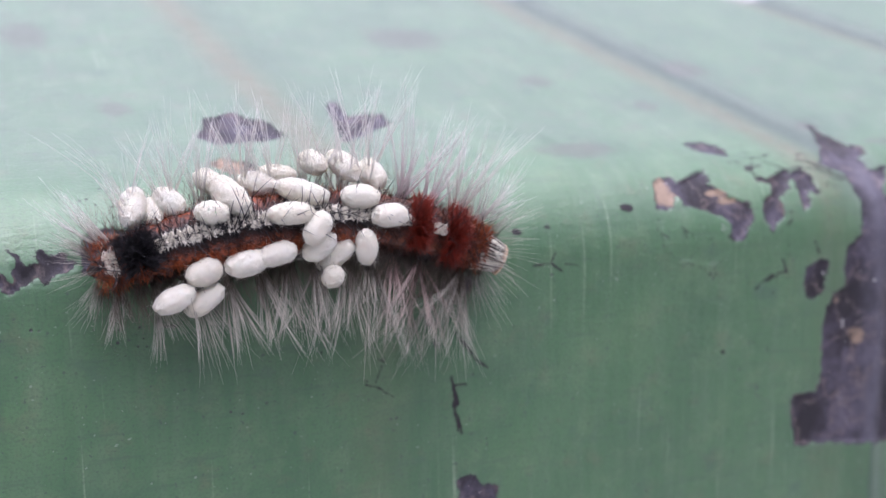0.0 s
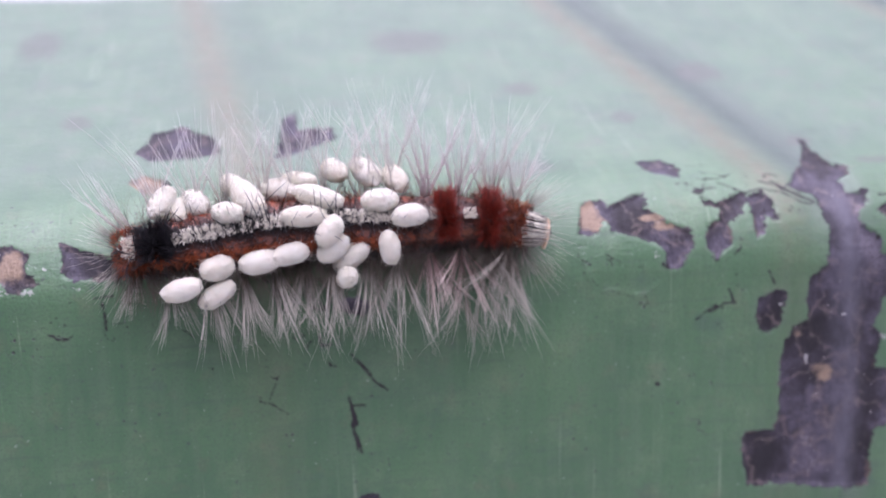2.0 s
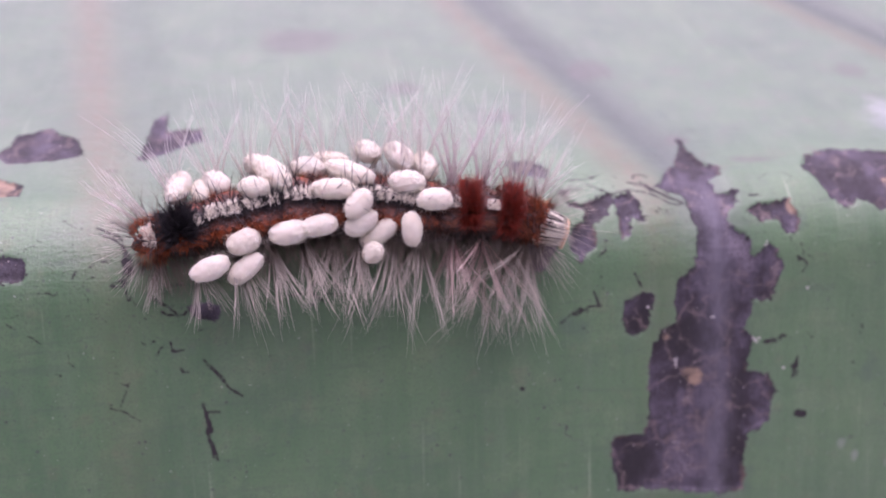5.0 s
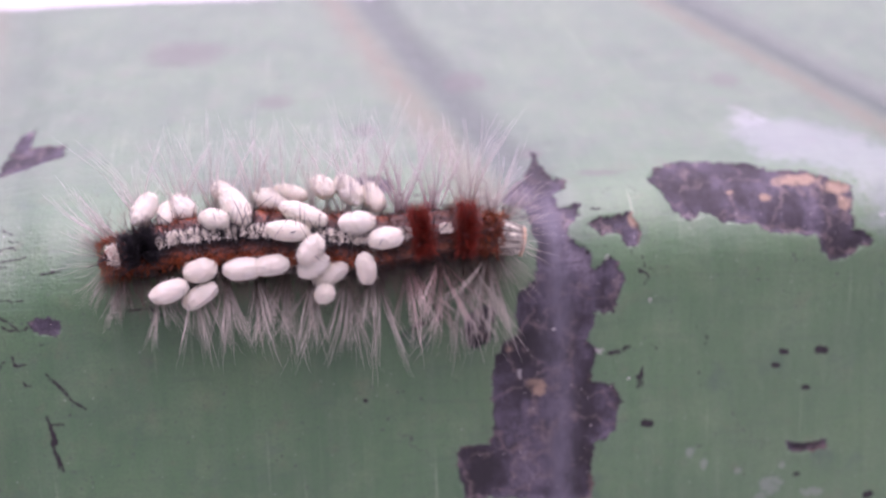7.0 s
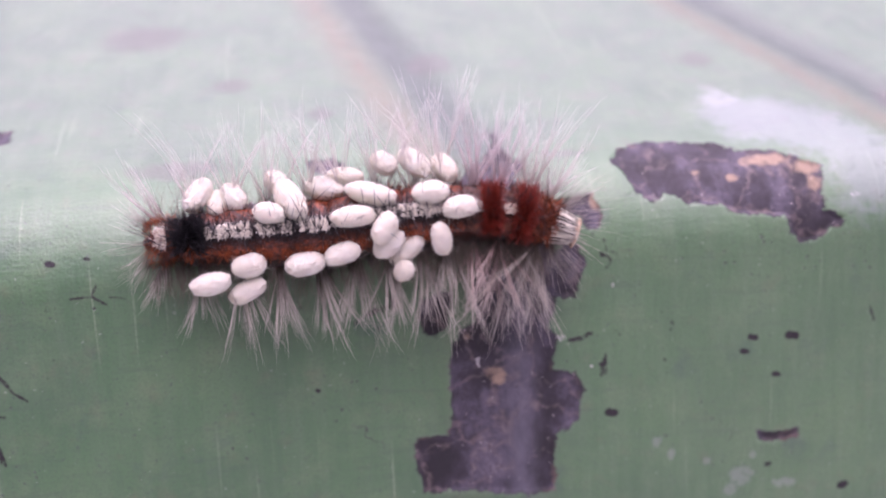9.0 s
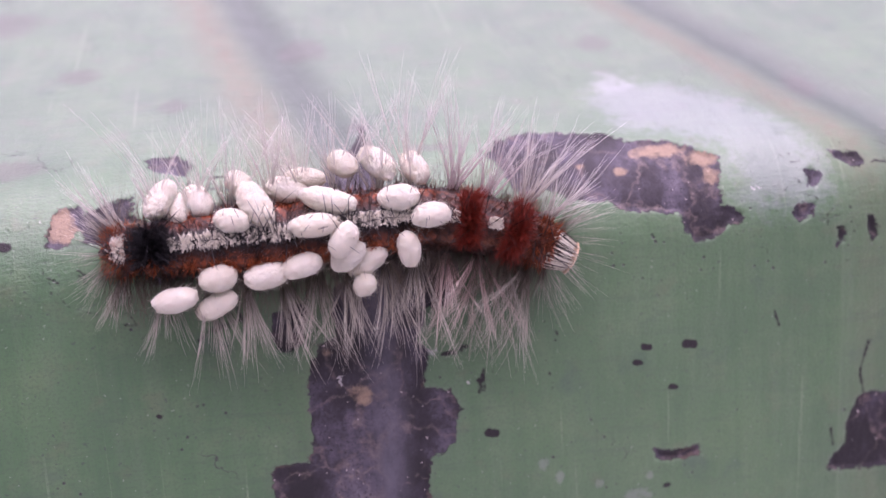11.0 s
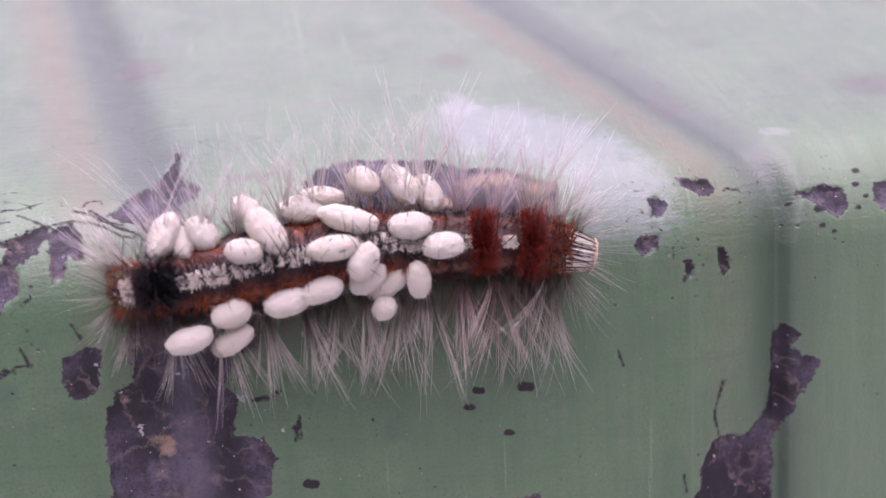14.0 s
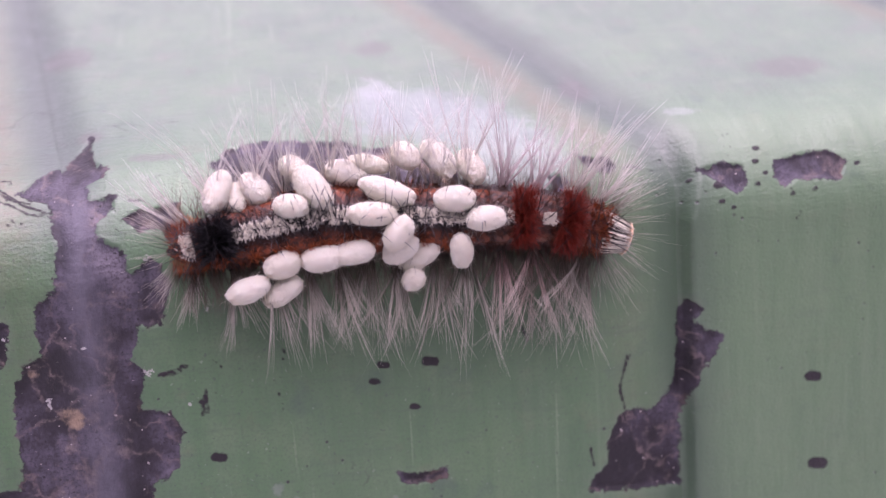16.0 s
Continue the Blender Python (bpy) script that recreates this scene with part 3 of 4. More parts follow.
FINE.append(([(2.3, 8.2), (2.7, 9.9)], 0.04))
FINE.append(([(2.7, 6.8), (2.9, 7.6)], 0.35))
# crackled paint: short branching cracks
crackle = random.Random(12)
for x0, x1, v0, v1, count in [(-4, 7, 2, 16, 44), (36, 47, -1, 9, 28), (52, 60, 2, 10, 14), (78, 96, 3, 12, 16), (-16, -3, 8, 13, 12), (25, 38, 1, 12, 8)]:
    for _ in range(count):
        x, v, turn = crackle.uniform(x0, x1), crackle.uniform(v0, v1), crackle.uniform(0, 6.3)
        way = [(x, v)]
        for _ in range(crackle.randint(2, 5)):
            turn += crackle.gauss(0, 0.7)
            x, v = x + 0.45 * math.cos(turn), v + 0.35 * math.sin(turn)
            way.append((x, v))
        FINE.append((way, crackle.choice((-0.03, -0.02, -0.01, 0.0, 0.02, 0.06))))
# rows of pinholes
pins = random.Random(4)
for x, v, high, count in [(63.4, 19.4, 3.4, 22), (4.5, 9.5, 1.5, 14), (1.5, 15.0, 2.0, 8), (-10.0, 10.5, 1.5, 10), (13.0, 12.0, 2.5, 10), (-14.5, 11.0, 1.2, 12), (-16.0, 12.0, 0.8, 8), (59.0, 17.5, 0.8, 5), (43.0, 1.5, 1.0, 10), (41.0, 9.0, 2.0, 8), (57.0, 8.5, 1.5, 10), (84.0, 6.0, 1.5, 12), (88.0, 9.0, 2.0, 12), (92.0, 7.0, 2.0, 10), (99.0, 4.0, 1.0, 12), (104.0, 9.0, 1.5, 10), (46.0, 4.0, 1.5, 10)]:
    for _ in range(count):
        a, b = x + pins.gauss(0, 0.35), v + pins.gauss(0, high)
        FINE.append(([(a, b), (a + 0.05, b + 0.05)], pins.uniform(-0.04, 0.06)))


def outline_depth(px, pv, outline):
    """Distance inside (+) or outside (-) a closed outline."""
    q = np.array(outline)
    d2, inside = np.full(px.shape, 1e9), np.zeros(px.shape, bool)
    for (ax, av), (bx, bv) in zip(q, np.roll(q, -1, axis=0)):
        ex, ev = bx - ax, bv - av
        t = np.clip(((px - ax) * ex + (pv - av) * ev) / (ex * ex + ev * ev + 1e-9), 0, 1)
        d2 = np.minimum(d2, (px - ax - t * ex) ** 2 + (pv - av - t * ev) ** 2)
        if av != bv:
            inside ^= ((av > pv) != (bv > pv)) & (px < ex * (pv - av) / ev + ax)
    return np.where(inside, 1, -1) * np.sqrt(d2)


def worn(px, pv, outlines, far=-8.0):
    out = np.full(px.shape, far)
    for o in outlines:
        q = np.array(o)
        near = (px > q[:, 0].min() - 8) & (px < q[:, 0].max() + 8) & (pv > q[:, 1].min() - 8) & (pv < q[:, 1].max() + 8)
        if near.any():
            out[near] = np.maximum(out[near], outline_depth(px[near], pv[near], o))
    return out


def cracked(px, pv):
    out = np.full(px.shape, -2.0)
    for line, r in FINE:
        q = np.array(line)
        near = (px > q[:, 0].min() - 2) & (px < q[:, 0].max() + 2) & (pv > q[:, 1].min() - 2) & (pv < q[:, 1].max() + 2)
        if not near.any():
            continue
        x, v, best = px[near], pv[near], np.full(near.sum(), 1e9)
        for (ax, av), (bx, bv) in zip(q[:-1], q[1:]):
            ex, ev = bx - ax, bv - av
            t = np.clip(((x - ax) * ex + (v - av) * ev) / (ex * ex + ev * ev + 1e-9), 0, 1)
            best = np.minimum(best, np.hypot(x - ax - t * ex, v - av - t * ev))
        out[near] = np.maximum(out[near], r + 0.05 - best)
    return out


def dabs(px, pv, marks):
    out = np.zeros(px.shape)
    for x, v, a, b in marks:
        out = np.maximum(out, np.clip(1.5 - np.hypot((px - x) / a, (pv - v) / b), 0, 1))
    return out


# joints between the planks: x at the nose, skew over the top, depth on the face
JOINTS = [(-84.0, -0.02, 0.6), (-39.0, -0.07, 0.6), (6.0, -0.12, 0.04), (50.3, -0.18, 0.0), (94.6, -0.28, 1.0), (138.0, -0.34, 0.8), (182.0, -0.40, 0.8)]
CHANNEL = 7.2


def plank(bench, left, right, step):
    rows = np.r_[np.arange(-490, -BACK - 12, 60), np.arange(-BACK - 11, -20, 1.0), np.arange(-20, 36, step), np.arange(36, 60, 3), np.arange(60, 500, 60)]
    sec = np.array([section(v) for v in rows])
    top_y = np.clip(sec[:, 0], 0, 60) * (rows < NOSE)
    xl, xr = left[0] + left[1] * top_y, right[0] + right[1] * top_y
    n = int((right[0] - left[0]) / step)
    across = np.linspace(0, 1, n)
    px = xl[:, None] + (xr - xl)[:, None] * across
    pv = np.repeat(rows[:, None], n, 1)
    face = np.clip((rows[:, None] - 2) / 8, 0, 1)
    dr, dl = xr[:, None] - px, px - xl[:, None]
    deep_r, deep_l = 1 + (right[2] - 1) * face, 1 + (left[2] - 1) * face
    # a shallow channel with soft shoulders, deepest towards the joint
    a = np.clip((CHANNEL - dr) / CHANNEL, 0, 1)
    rise = 0.5 if right[0] > 90 else 0.24
    over = rise + (1 - rise) * face
    crisp = right[0] > 90
    depth = over * deep_r * (1.5 * a if crisp else 0.6 * (1 - np.cos(np.pi * a)))
    b = np.clip(1 - dl / (3.4 - (2.4 if left[0] > 90 else 0.0) * face), 0, 1)
    depth = depth + over * deep_l * (0.75 if left[0] > 90 else 0.6) * (1 - np.cos(np.pi * b))
    # painted shade beside each joint, weaker at the nearly filled one
    shade_r, shade_l = (0.25 if right[0] < 20 else 1.0), (0.25 if left[0] < 20 else 1.0)
    joint_shade = np.maximum(shade_r * np.exp(-(((dr - 0.6) / 2.0) ** 2)), shade_l * np.exp(-(((dl - 0.3) / 2.6) ** 2))) * (1 - (0.4 if right[0] > 90 else 0.8) * face)
    rim = np.exp(-(((dr - CHANNEL * 0.62) / 2.2) ** 2)) * (1 - 0.75 * face)
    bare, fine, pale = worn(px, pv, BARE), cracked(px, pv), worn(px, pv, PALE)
    fine = np.where(bare > 0.3, -2.0, fine)
    depth = depth + 0.22 * np.clip(bare / 0.35, 0, 1)
    # a bead of old filler along the joint
    dust = np.exp(-(((px - 50.5) / 1.2) ** 2)) * np.clip((pv - 1) / 4, 0, 1)
    depth = depth - 0.75 * np.exp(-(((px - 50.6) / 1.4) ** 2)) * np.clip((pv - 1) / 6, 0, 1)
    wob = 0.10 * np.sin(px * 0.31 + 1.7 * np.sin(pv * 0.11)) + 0.05 * np.sin(px * 0.9 + pv * 0.37)
    depth = depth + wob * 0.6
    # painted brightening of nose and face, along with each plank's own tone
    light_and_wear = np.interp(px, (-12, -2, 6, 14, 52, 68, 90, 98), (0.15, 0.15, 0.15, 0.2, 0.3, 0.5, 0.5, 0.95)) * np.clip((pv + 5) / 7, 0, 1)
    if crisp:
        light_and_wear = np.maximum(light_and_wear, 0.9 * np.exp(-(((dr - CHANNEL) / 0.28) ** 2)) * face)
    # a lifted ring of paint round the curled flake
    ring = np.exp(-(((np.hypot((px - 31.6) / 4.2, (pv - 8.2) / 3.5) - 1 + 0.05 * np.sin(px * 1.7)) / 0.08) ** 2)) * np.clip((pv - 6) / 1.5, 0, 1)
    ring = ring * np.clip(0.55 + 0.45 * np.sin(px * 2.1 + pv * 1.3), 0, 1)
    depth = depth - 0.10 * ring
    light_and_wear = np.maximum(light_and_wear, 0.5 * ring)
    # sky sheen on the flat top, as a colour mask
    top_sheen = np.clip((3 - pv) / 9, 0, 1)
    y, z = sec[:, 0][:, None] - depth * sec[:, 2][:, None], sec[:, 1][:, None] - depth * sec[:, 3][:, None]
    # sides that close the plank
    stain, chalk, tan, chip = dabs(px, pv, STAINS), dabs(px, pv, CHALK), dabs(px, pv, TAN), dabs(px, pv, CHIPS)
    wide = lambda a: np.c_[a[:, :1], a[:, :1], a, a[:, -1:], a[:, -1:]]
    px, y, z = wide(px), wide(y), wide(z)
    for c in (0, -1):
        y[:, c] -= 9 * sec[:, 2]
        z[:, c] -= 9 * sec[:, 3]
    w, k = px.shape[1], len(rows)
    co = np.stack([px, y, z], -1).reshape(-1, 3) * MM
    ids = np.arange(k * w).reshape(k, w)
    cols = [c for c in range(w - 1) if c not in (1, w - 3)]
    quads = np.stack([ids[:-1, :-1], ids[1:, :-1], ids[1:, 1:], ids[:-1, 1:]], -1)[:, cols].reshape(-1, 4)
    ob = link_mesh("plank", co.tolist(), quads.tolist(), PAINT, bench)
    attribute(ob, "surf", np.stack([px, wide(pv), 0 * px], -1), "FLOAT_VECTOR")
    for name, a in (("bare", bare), ("fine", fine), ("pale", pale), ("rim", rim), ("stain", stain), ("chalk", chalk), ("joint_shade", joint_shade), ("tan", tan), ("chip", chip), ("light_and_wear", light_and_wear), ("dust", dust), ("top_sheen", top_sheen)):
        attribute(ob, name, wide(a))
    return ob


def build_ledge():
    bench = tagged(new("bench_ledge"), "green painted timber bench ledge with peeling paint and open joints", "bench ledge", kind="structure")
    bench.location = (0, 0, 0)
    for a, b in zip(JOINTS[:-1], JOINTS[1:]):
        plank(bench, a, b, 0.17 if -45 < a[0] < 100 else 0.6)
    return bench


# ---- the caterpillar ----
# rest stations along the body (mm) and where the back's line lies over the nose
KNOTS = (13.60, 19.29, 24.98, 30.67, 36.36, 42.05, 47.74)
STATIONS = [14.7 + 2.62 * i for i in range(12)] + [45.3]
RADII = (1.6, 2.0, 2.25, 2.45, 2.5, 2.5, 2.5, 2.5, 2.4, 2.25, 2.1, 1.98, 1.75)
AXIS = 2.35


def back_line(s):
    return 6.08 + 0.016 * (s - 15) - 0.06 * min(max(0, s - 34), 8) + 0.12 * max(0, s - 44)


def body_frame(s, shift=None, climb=None, h=AXIS):
    """The pose of the body's cross section at station s: x ahead, y towards the back of the ledge, z outwards."""
    def at(q):
        u, c = (0.0, 0.0) if shift is None else (float(np.interp(q, KNOTS, shift)), float(np.interp(q, KNOTS, climb)))
        return spot(q + u, back_line(q) + c, h)
    s0, s1 = max(s - 1.6, 13.6), min(s + 1.6, 47.7)
    ahead = (at(s1) - at(s0)).normalized()
    u, c = (0.0, 0.0) if shift is None else (float(np.interp(s, KNOTS, shift)), float(np.interp(s, KNOTS, climb)))
    _, _, ny, nz = section(back_line(s) + c)
    out = Vector((0, ny, nz))
    side = out.cross(ahead).normalized()
    out = ahead.cross(side)
    m = Matrix((ahead, side, out)).transposed().to_4x4()
    m.translation = at(s)
    return m


def strands(name, hairs, mat, parent, label="", rings=4, sides=3):
    """One mesh of fine tapered hairs: (root, way, length, thickness, bend) in millimetres."""
    verts, faces, along = [], [], []
    for root, way, length, thick, bend in hairs:
        root, way, bend = Vector(root), Vector(way).normalized(), Vector(bend)
        a = way.orthogonal().normalized()
        b = way.cross(a)
        base = len(verts)
        for r in range(rings):
            f = r / rings
            mid = root + way * (length * f) + bend * (length * f * f)
            w = thick * (1 - 0.72 * f)
            for k in range(sides):
                ang = 2 * math.pi * k / sides
                verts.append((mid + (a * math.cos(ang) + b * math.sin(ang)) * w) * MM)
                along.append(f)
        verts.append((root + way * length + bend * length) * MM)
        along.append(1.0)
        for r in range(rings - 1):
            for k in range(sides):
                k2 = (k + 1) % sides
                faces.append((base + r * sides + k, base + r * sides + k2, base + (r + 1) * sides + k2, base + (r + 1) * sides + k))
        last = base + (rings - 1) * sides
        for k in range(sides):
            faces.append((last + k, last + (k + 1) % sides, base + rings * sides))
    ob = link_mesh(name, verts, faces, mat, parent, label)
    attribute(ob, "along", along)
    return ob


def segment_mesh(i, parent):
    """One bulging ring of the body."""
    r0 = RADII[i]
    ra = RADII[max(i - 1, 0)] if i else 0.9
    rb = RADII[min(i + 1, 12)] if i < 12 else 1.4
    around, cuts = 40, 13
    verts, faces, tone = [], [], []
    for c in range(cuts):
        f = -1 + 2 * c / (cuts - 1)
        x = f * 1.75
        edge = r0 + (0.5 * (rb - r0) * max(f, 0) + 0.5 * (ra - r0) * max(-f, 0))
        r = edge * (0.80 + 0.20 * math.sqrt(max(0, 1 - abs(f) ** 2.4)))
        if i == 0:
            r *= math.sqrt(max(0.02, 1 - ((1 - f) / 2) ** 1.7))
        if i == 12 and f > 0:
            r = edge * (1 - 0.45 * f * f)
        for k in range(around):
            a = 2 * math.pi * k / around
            wart = 1 + 0.07 * math.cos(8 * a) * math.cos(f * 1.6) + 0.03 * noise.noise(Vector((f * 3, a * 4, i)))
            y, z = math.sin(a) * r * wart, math.cos(a) * r * wart * 0.95
            verts.append(Vector((x, y, max(z, -2.3))) * MM)
            tone.append(min(a, 2 * math.pi - a) / math.pi)
    for c in range(cuts - 1):
        for k in range(around):
            k2 = (k + 1) % around
            faces.append((c * around + k, (c + 1) * around + k, (c + 1) * around + k2, c * around + k2))
    faces.append(tuple(range(around)))
    faces.append(tuple(reversed(range((cuts - 1) * around, cuts * around))))
    ob = link_mesh("segment", verts, faces, SKIN_FRONT if i >= 9 else SKIN, parent)
    attribute(ob, "around", tone)
    return ob


def cocoon_mesh(length, width, seed):
    around, cuts = 56, 56
    verts, faces = [], []
    for c in range(cuts + 1):
        f = -1 + 2 * c / cuts
        f = math.sin(f * math.pi / 2)
        r = (1 - abs(f) ** 2.25) ** 0.5 * width / 2
        for k in range(around):
            a = 2 * math.pi * k / around
            p = Vector((f * length / 2, math.cos(a) * r, math.sin(a) * r))
            lump = 1 + 0.08 * noise.noise(p * 1.0 + Vector((seed, 0, 0))) + 0.06 * noise.noise(p * 3.0 + Vector((0, seed, 0))) + 0.045 * noise.noise(p * 6 + Vector((0, 0, seed))) + 0.03 * noise.noise(Vector((p.x * 5, p.y * 13, p.z * 13)) + Vector((seed, seed, 0)))
            verts.append(p * lump * MM)
    for c in range(cuts):
        for k in range(around):
            k2 = (k + 1) % around
            faces.append((c * around + k, (c + 1) * around + k, (c + 1) * around + k2, c * around + k2))
    return verts, faces


def fan(rng, root, way, spread, count, low, high, thick, droop, tight=1.0):
    out = []
    way = Vector(way).normalized()
    for _ in range(count):
        d = way + Vector((rng.gauss(0, spread), rng.gauss(0, spread * 0.7), rng.gauss(0, spread * 0.7)))
        jig = Vector((rng.uniform(-0.22, 0.22), rng.uniform(-0.22, 0.22), rng.uniform(-0.12, 0.12))) * tight
        bend = Vector(droop) * rng.uniform(0.3, 1.2) + Vector((rng.gauss(0, 0.10), 0, rng.gauss(0, 0.05)))
        out.append((Vector(root) + jig, d, rng.uniform(low, high), thick * rng.uniform(0.7, 1.2), bend))
    return out


def lock(rng, root, way, spread, wisps, count, length, thick, droop, wide=0.3):
    """A spray of hairs from one wart, gathered into uneven wisps that draw together towards their tips."""
    out = []
    way = Vector(way).normalized()
    for k in range(wisps):
        fanned = spread * (2 * (k + rng.uniform(0.1, 0.9)) / wisps - 1)
        d0 = (way + Vector((fanned, rng.gauss(0, spread * 0.3), rng.gauss(0, spread * 0.5)))).normalized()
        curl = Vector(droop) * rng.uniform(0.3, 1.5) + Vector((fanned * 0.2 + rng.gauss(0, 0.17), 0, 0))
        reach = length * rng.uniform(0.62, 1.08)
        foot = Vector(root) + Vector((rng.uniform(-wide, wide), rng.uniform(-0.2, 0.2), rng.uniform(-0.25, 0.25)))
        tip = foot + d0 * reach
        loose = rng.choice((0.12, 0.2, 0.3, 0.55))
        for _ in range(count):
            start = foot + Vector((rng.uniform(-0.12, 0.12), rng.uniform(-0.1, 0.1), rng.uniform(-0.12, 0.12)))
            d = tip + Vector((rng.gauss(0, loose), rng.gauss(0, loose * 0.4), rng.gauss(0, loose * 0.5))) - start
            out.append((start, d, d.length * rng.uniform(0.72, 1.03), thick * rng.uniform(0.7, 1.25), curl + Vector((rng.gauss(0, 0.03), 0, rng.gauss(0, 0.03)))))
    return out


def shag(rng, i, r):
    """The long soft hairs on both flanks of a ring: those over the face, those over the top."""
    front = i >= 8
    short = 0.55 if i == 0 else 0.8 if i == 1 else 1.0
    lean = 0.40 if i > 11 else 0.12 if i > 10 else -0.45 if i < 1 else -0.15 if i < 2 else 0.0
    low = lock(rng, (0, -r * 0.93, -r * 0.10), (rng.gauss(0, 0.08) + lean, -1, 0.12), 0.50 if front else 0.25, 10 if front else 9, 7, 9.2 if front else 8.4 * short, 0.028, (0, 0, -0.14), 0.1 if front else 0.35)
    way = (rng.gauss(0, 0.10) + lean * (1.8 if i < 2 else 0.2 if i == 12 else 0.4), 0.85, 0.95)
    high = lock(rng, (-0.1, r * 0.93, 0.0), way, 0.38 if front else 0.34, 11 if front else 8, 6, 7.0 if i == 12 else 9.6 if front else 6.5 if i == 0 else 9.0, 0.025, (0, 0.12, -0.12), 0.5)
    return low, high


def under_fur(rng, r):
    out = []
    for side in (-1, 1):
        for _ in range(70 if side < 0 else 22):
            a = rng.uniform(1.1, 2.0) if side < 0 else rng.uniform(1.3, 2.0)
            root = (rng.uniform(-1.5, 1.5), side * math.sin(a) * r * 0.95, math.cos(a) * r * 0.92)
            out += fan(rng, root, (rng.gauss(0, 0.25), side, 0.12), 0.2, 2, 1.2, 4.2, 0.022, (0, 0, -0.25))
    return out


def tuft(rng, x0, x1, half, base, count, low, high, thick, splay):
    """A dense brush across the back."""
    out = []
    for _ in range(count):
        y = rng.uniform(-half, half)
        x = rng.uniform(x0, x1)
        z = math.sqrt(max(base * base - y * y, 0.1)) - 0.15
        way = (splay * ((x - (x0 + x1) / 2) / max(x1 - x0, 0.1)) + rng.gauss(0, 0.22), y / base * 1.1 + rng.gauss(0, 0.22), z / base)
        out.append(((x, y, z), way, rng.uniform(low, high), thick * rng.uniform(0.8, 1.2), (rng.gauss(0, 0.1), rng.gauss(0, 0.1), 0)))
    return out


def build_caterpillar():
    rng = random.Random(7)
    animal = tagged(new("caterpillar"), "hairy brown caterpillar carrying white silk cocoons, crawling along the ledge", "caterpillar")
    base = body_frame(30.5, h=0.0)
    animal.matrix_world = base
    rings = []
    for i, s in enumerate(STATIONS):
        seg = segment_mesh(i, animal)
        seg.matrix_basis = base.inverted() @ body_frame(s)
        rings.append(seg)
        r = RADII[i]
        low, high = shag(rng, i, r)
        rosy = i in (9, 10)
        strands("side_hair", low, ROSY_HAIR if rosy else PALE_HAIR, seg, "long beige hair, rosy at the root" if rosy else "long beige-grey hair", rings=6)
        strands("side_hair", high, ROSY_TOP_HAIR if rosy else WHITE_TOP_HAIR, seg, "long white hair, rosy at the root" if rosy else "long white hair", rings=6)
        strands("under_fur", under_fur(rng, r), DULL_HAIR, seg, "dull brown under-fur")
        # sparse black bristles
        spikes = []
        for _ in range(15 if i < 9 else 8):
            a = rng.uniform(-0.34, 0.30)
            root = (rng.uniform(-1.3, 1.3), math.sin(a) * r * 0.97, math.cos(a) * r * 0.93)
            spikes += fan(rng, root, (rng.gauss(0, 0.7), rng.choice((1.0, 1.0, -0.8)) + rng.gauss(0, 0.3), 1.0), 0.15, 1, 1.8, 3.6, 0.046, (0, 0, 0))
        strands("bristle", spikes, BLACK_HAIR, seg, "stiff black bristles")

    def at(s):
        i = min(range(13), key=lambda k: abs(STATIONS[k] - s))
        return i, s - STATIONS[i]

    # black tuft near the tail
    i, x = at(16.5)
    strands("black_tuft", tuft(rng, x - 0.8, x + 0.8, 1.15, RADII[i], 800, 0.5, 1.6, 0.036, 2.2), BLACK_HAIR, rings[i], "dense black brush of hair")
    strands("black_tuft", tuft(rng, x - 0.8, x + 0.8, 1.3, RADII[i], 45, 1.3, 2.5, 0.036, 2.8), BLACK_HAIR, rings[i], "stiff black spines")
    # white and grey bars of scales along the back
    marks = {}
    for k in range(43):
        s = 14.2 + 0.56 * k + rng.uniform(-0.12, 0.12)
        if 15.2 < s < 17.9 or 37.0 < s < 37.6:
            continue
        grey = 21.6 < s < 24.6 or 28.0 < s < 31.0
        i, x = at(s)
        half = (0.75 if s < 16 else 0.38 if grey else 0.42) * rng.uniform(0.75, 1.12)
        pale, dark = marks.setdefault(i, ([], []))
        slant = rng.uniform(-0.22, 0.22)
        z = RADII[i] * 0.97
        for side in (-1, 1):
            pale.append(((x, -0.05 * side, z), (slant * side, side, -0.12), half * rng.uniform(0.7, 1.0), 0.07 if grey else 0.11, (0, 0, -0.12)))
        for j in range(60 if grey else 130):
            y = rng.uniform(-half, half)
            z = math.sqrt(RADII[i] ** 2 - y * y) * 0.97 - 0.02
            pale.append(((x + slant * y + rng.gauss(0, 0.15), y, z), (rng.gauss(0, 0.22), y * 0.9 + rng.gauss(0, 0.35), rng.uniform(0.6, 1.0)), rng.uniform(0.25, 0.6), 0.05, (0, 0, -0.15)))
        for j in range(40 if grey else 12):
            y = rng.uniform(-half, half) * 1.3
            z = math.sqrt(RADII[i] ** 2 - y * y) * 0.97 - 0.02
            dark.append(((x + 0.29 + rng.gauss(0, 0.08), y, z), (rng.gauss(0, 0.15), y + rng.gauss(0, 0.5), 1.0), rng.uniform(0.3, 0.85), 0.045, (0, 0, 0)))
    for x0, half, count in ((38.3, 0.4, 150), (41.5, 0.34, 480)):
        i, x = at(x0)
        marks.setdefault(i, ([], []))[0].extend(tuft(rng, x - 0.42, x + 0.42, half, RADII[i], count, 0.25, 0.5, 0.05, 0.2))
    for i, (pale, dark) in marks.items():
        strands("white_stripe", pale, SCALE_WHITE, rings[i], "bars of white scales")
        if dark:
            strands("dark_scale", dark, BLACK_HAIR, rings[i], "black scales")
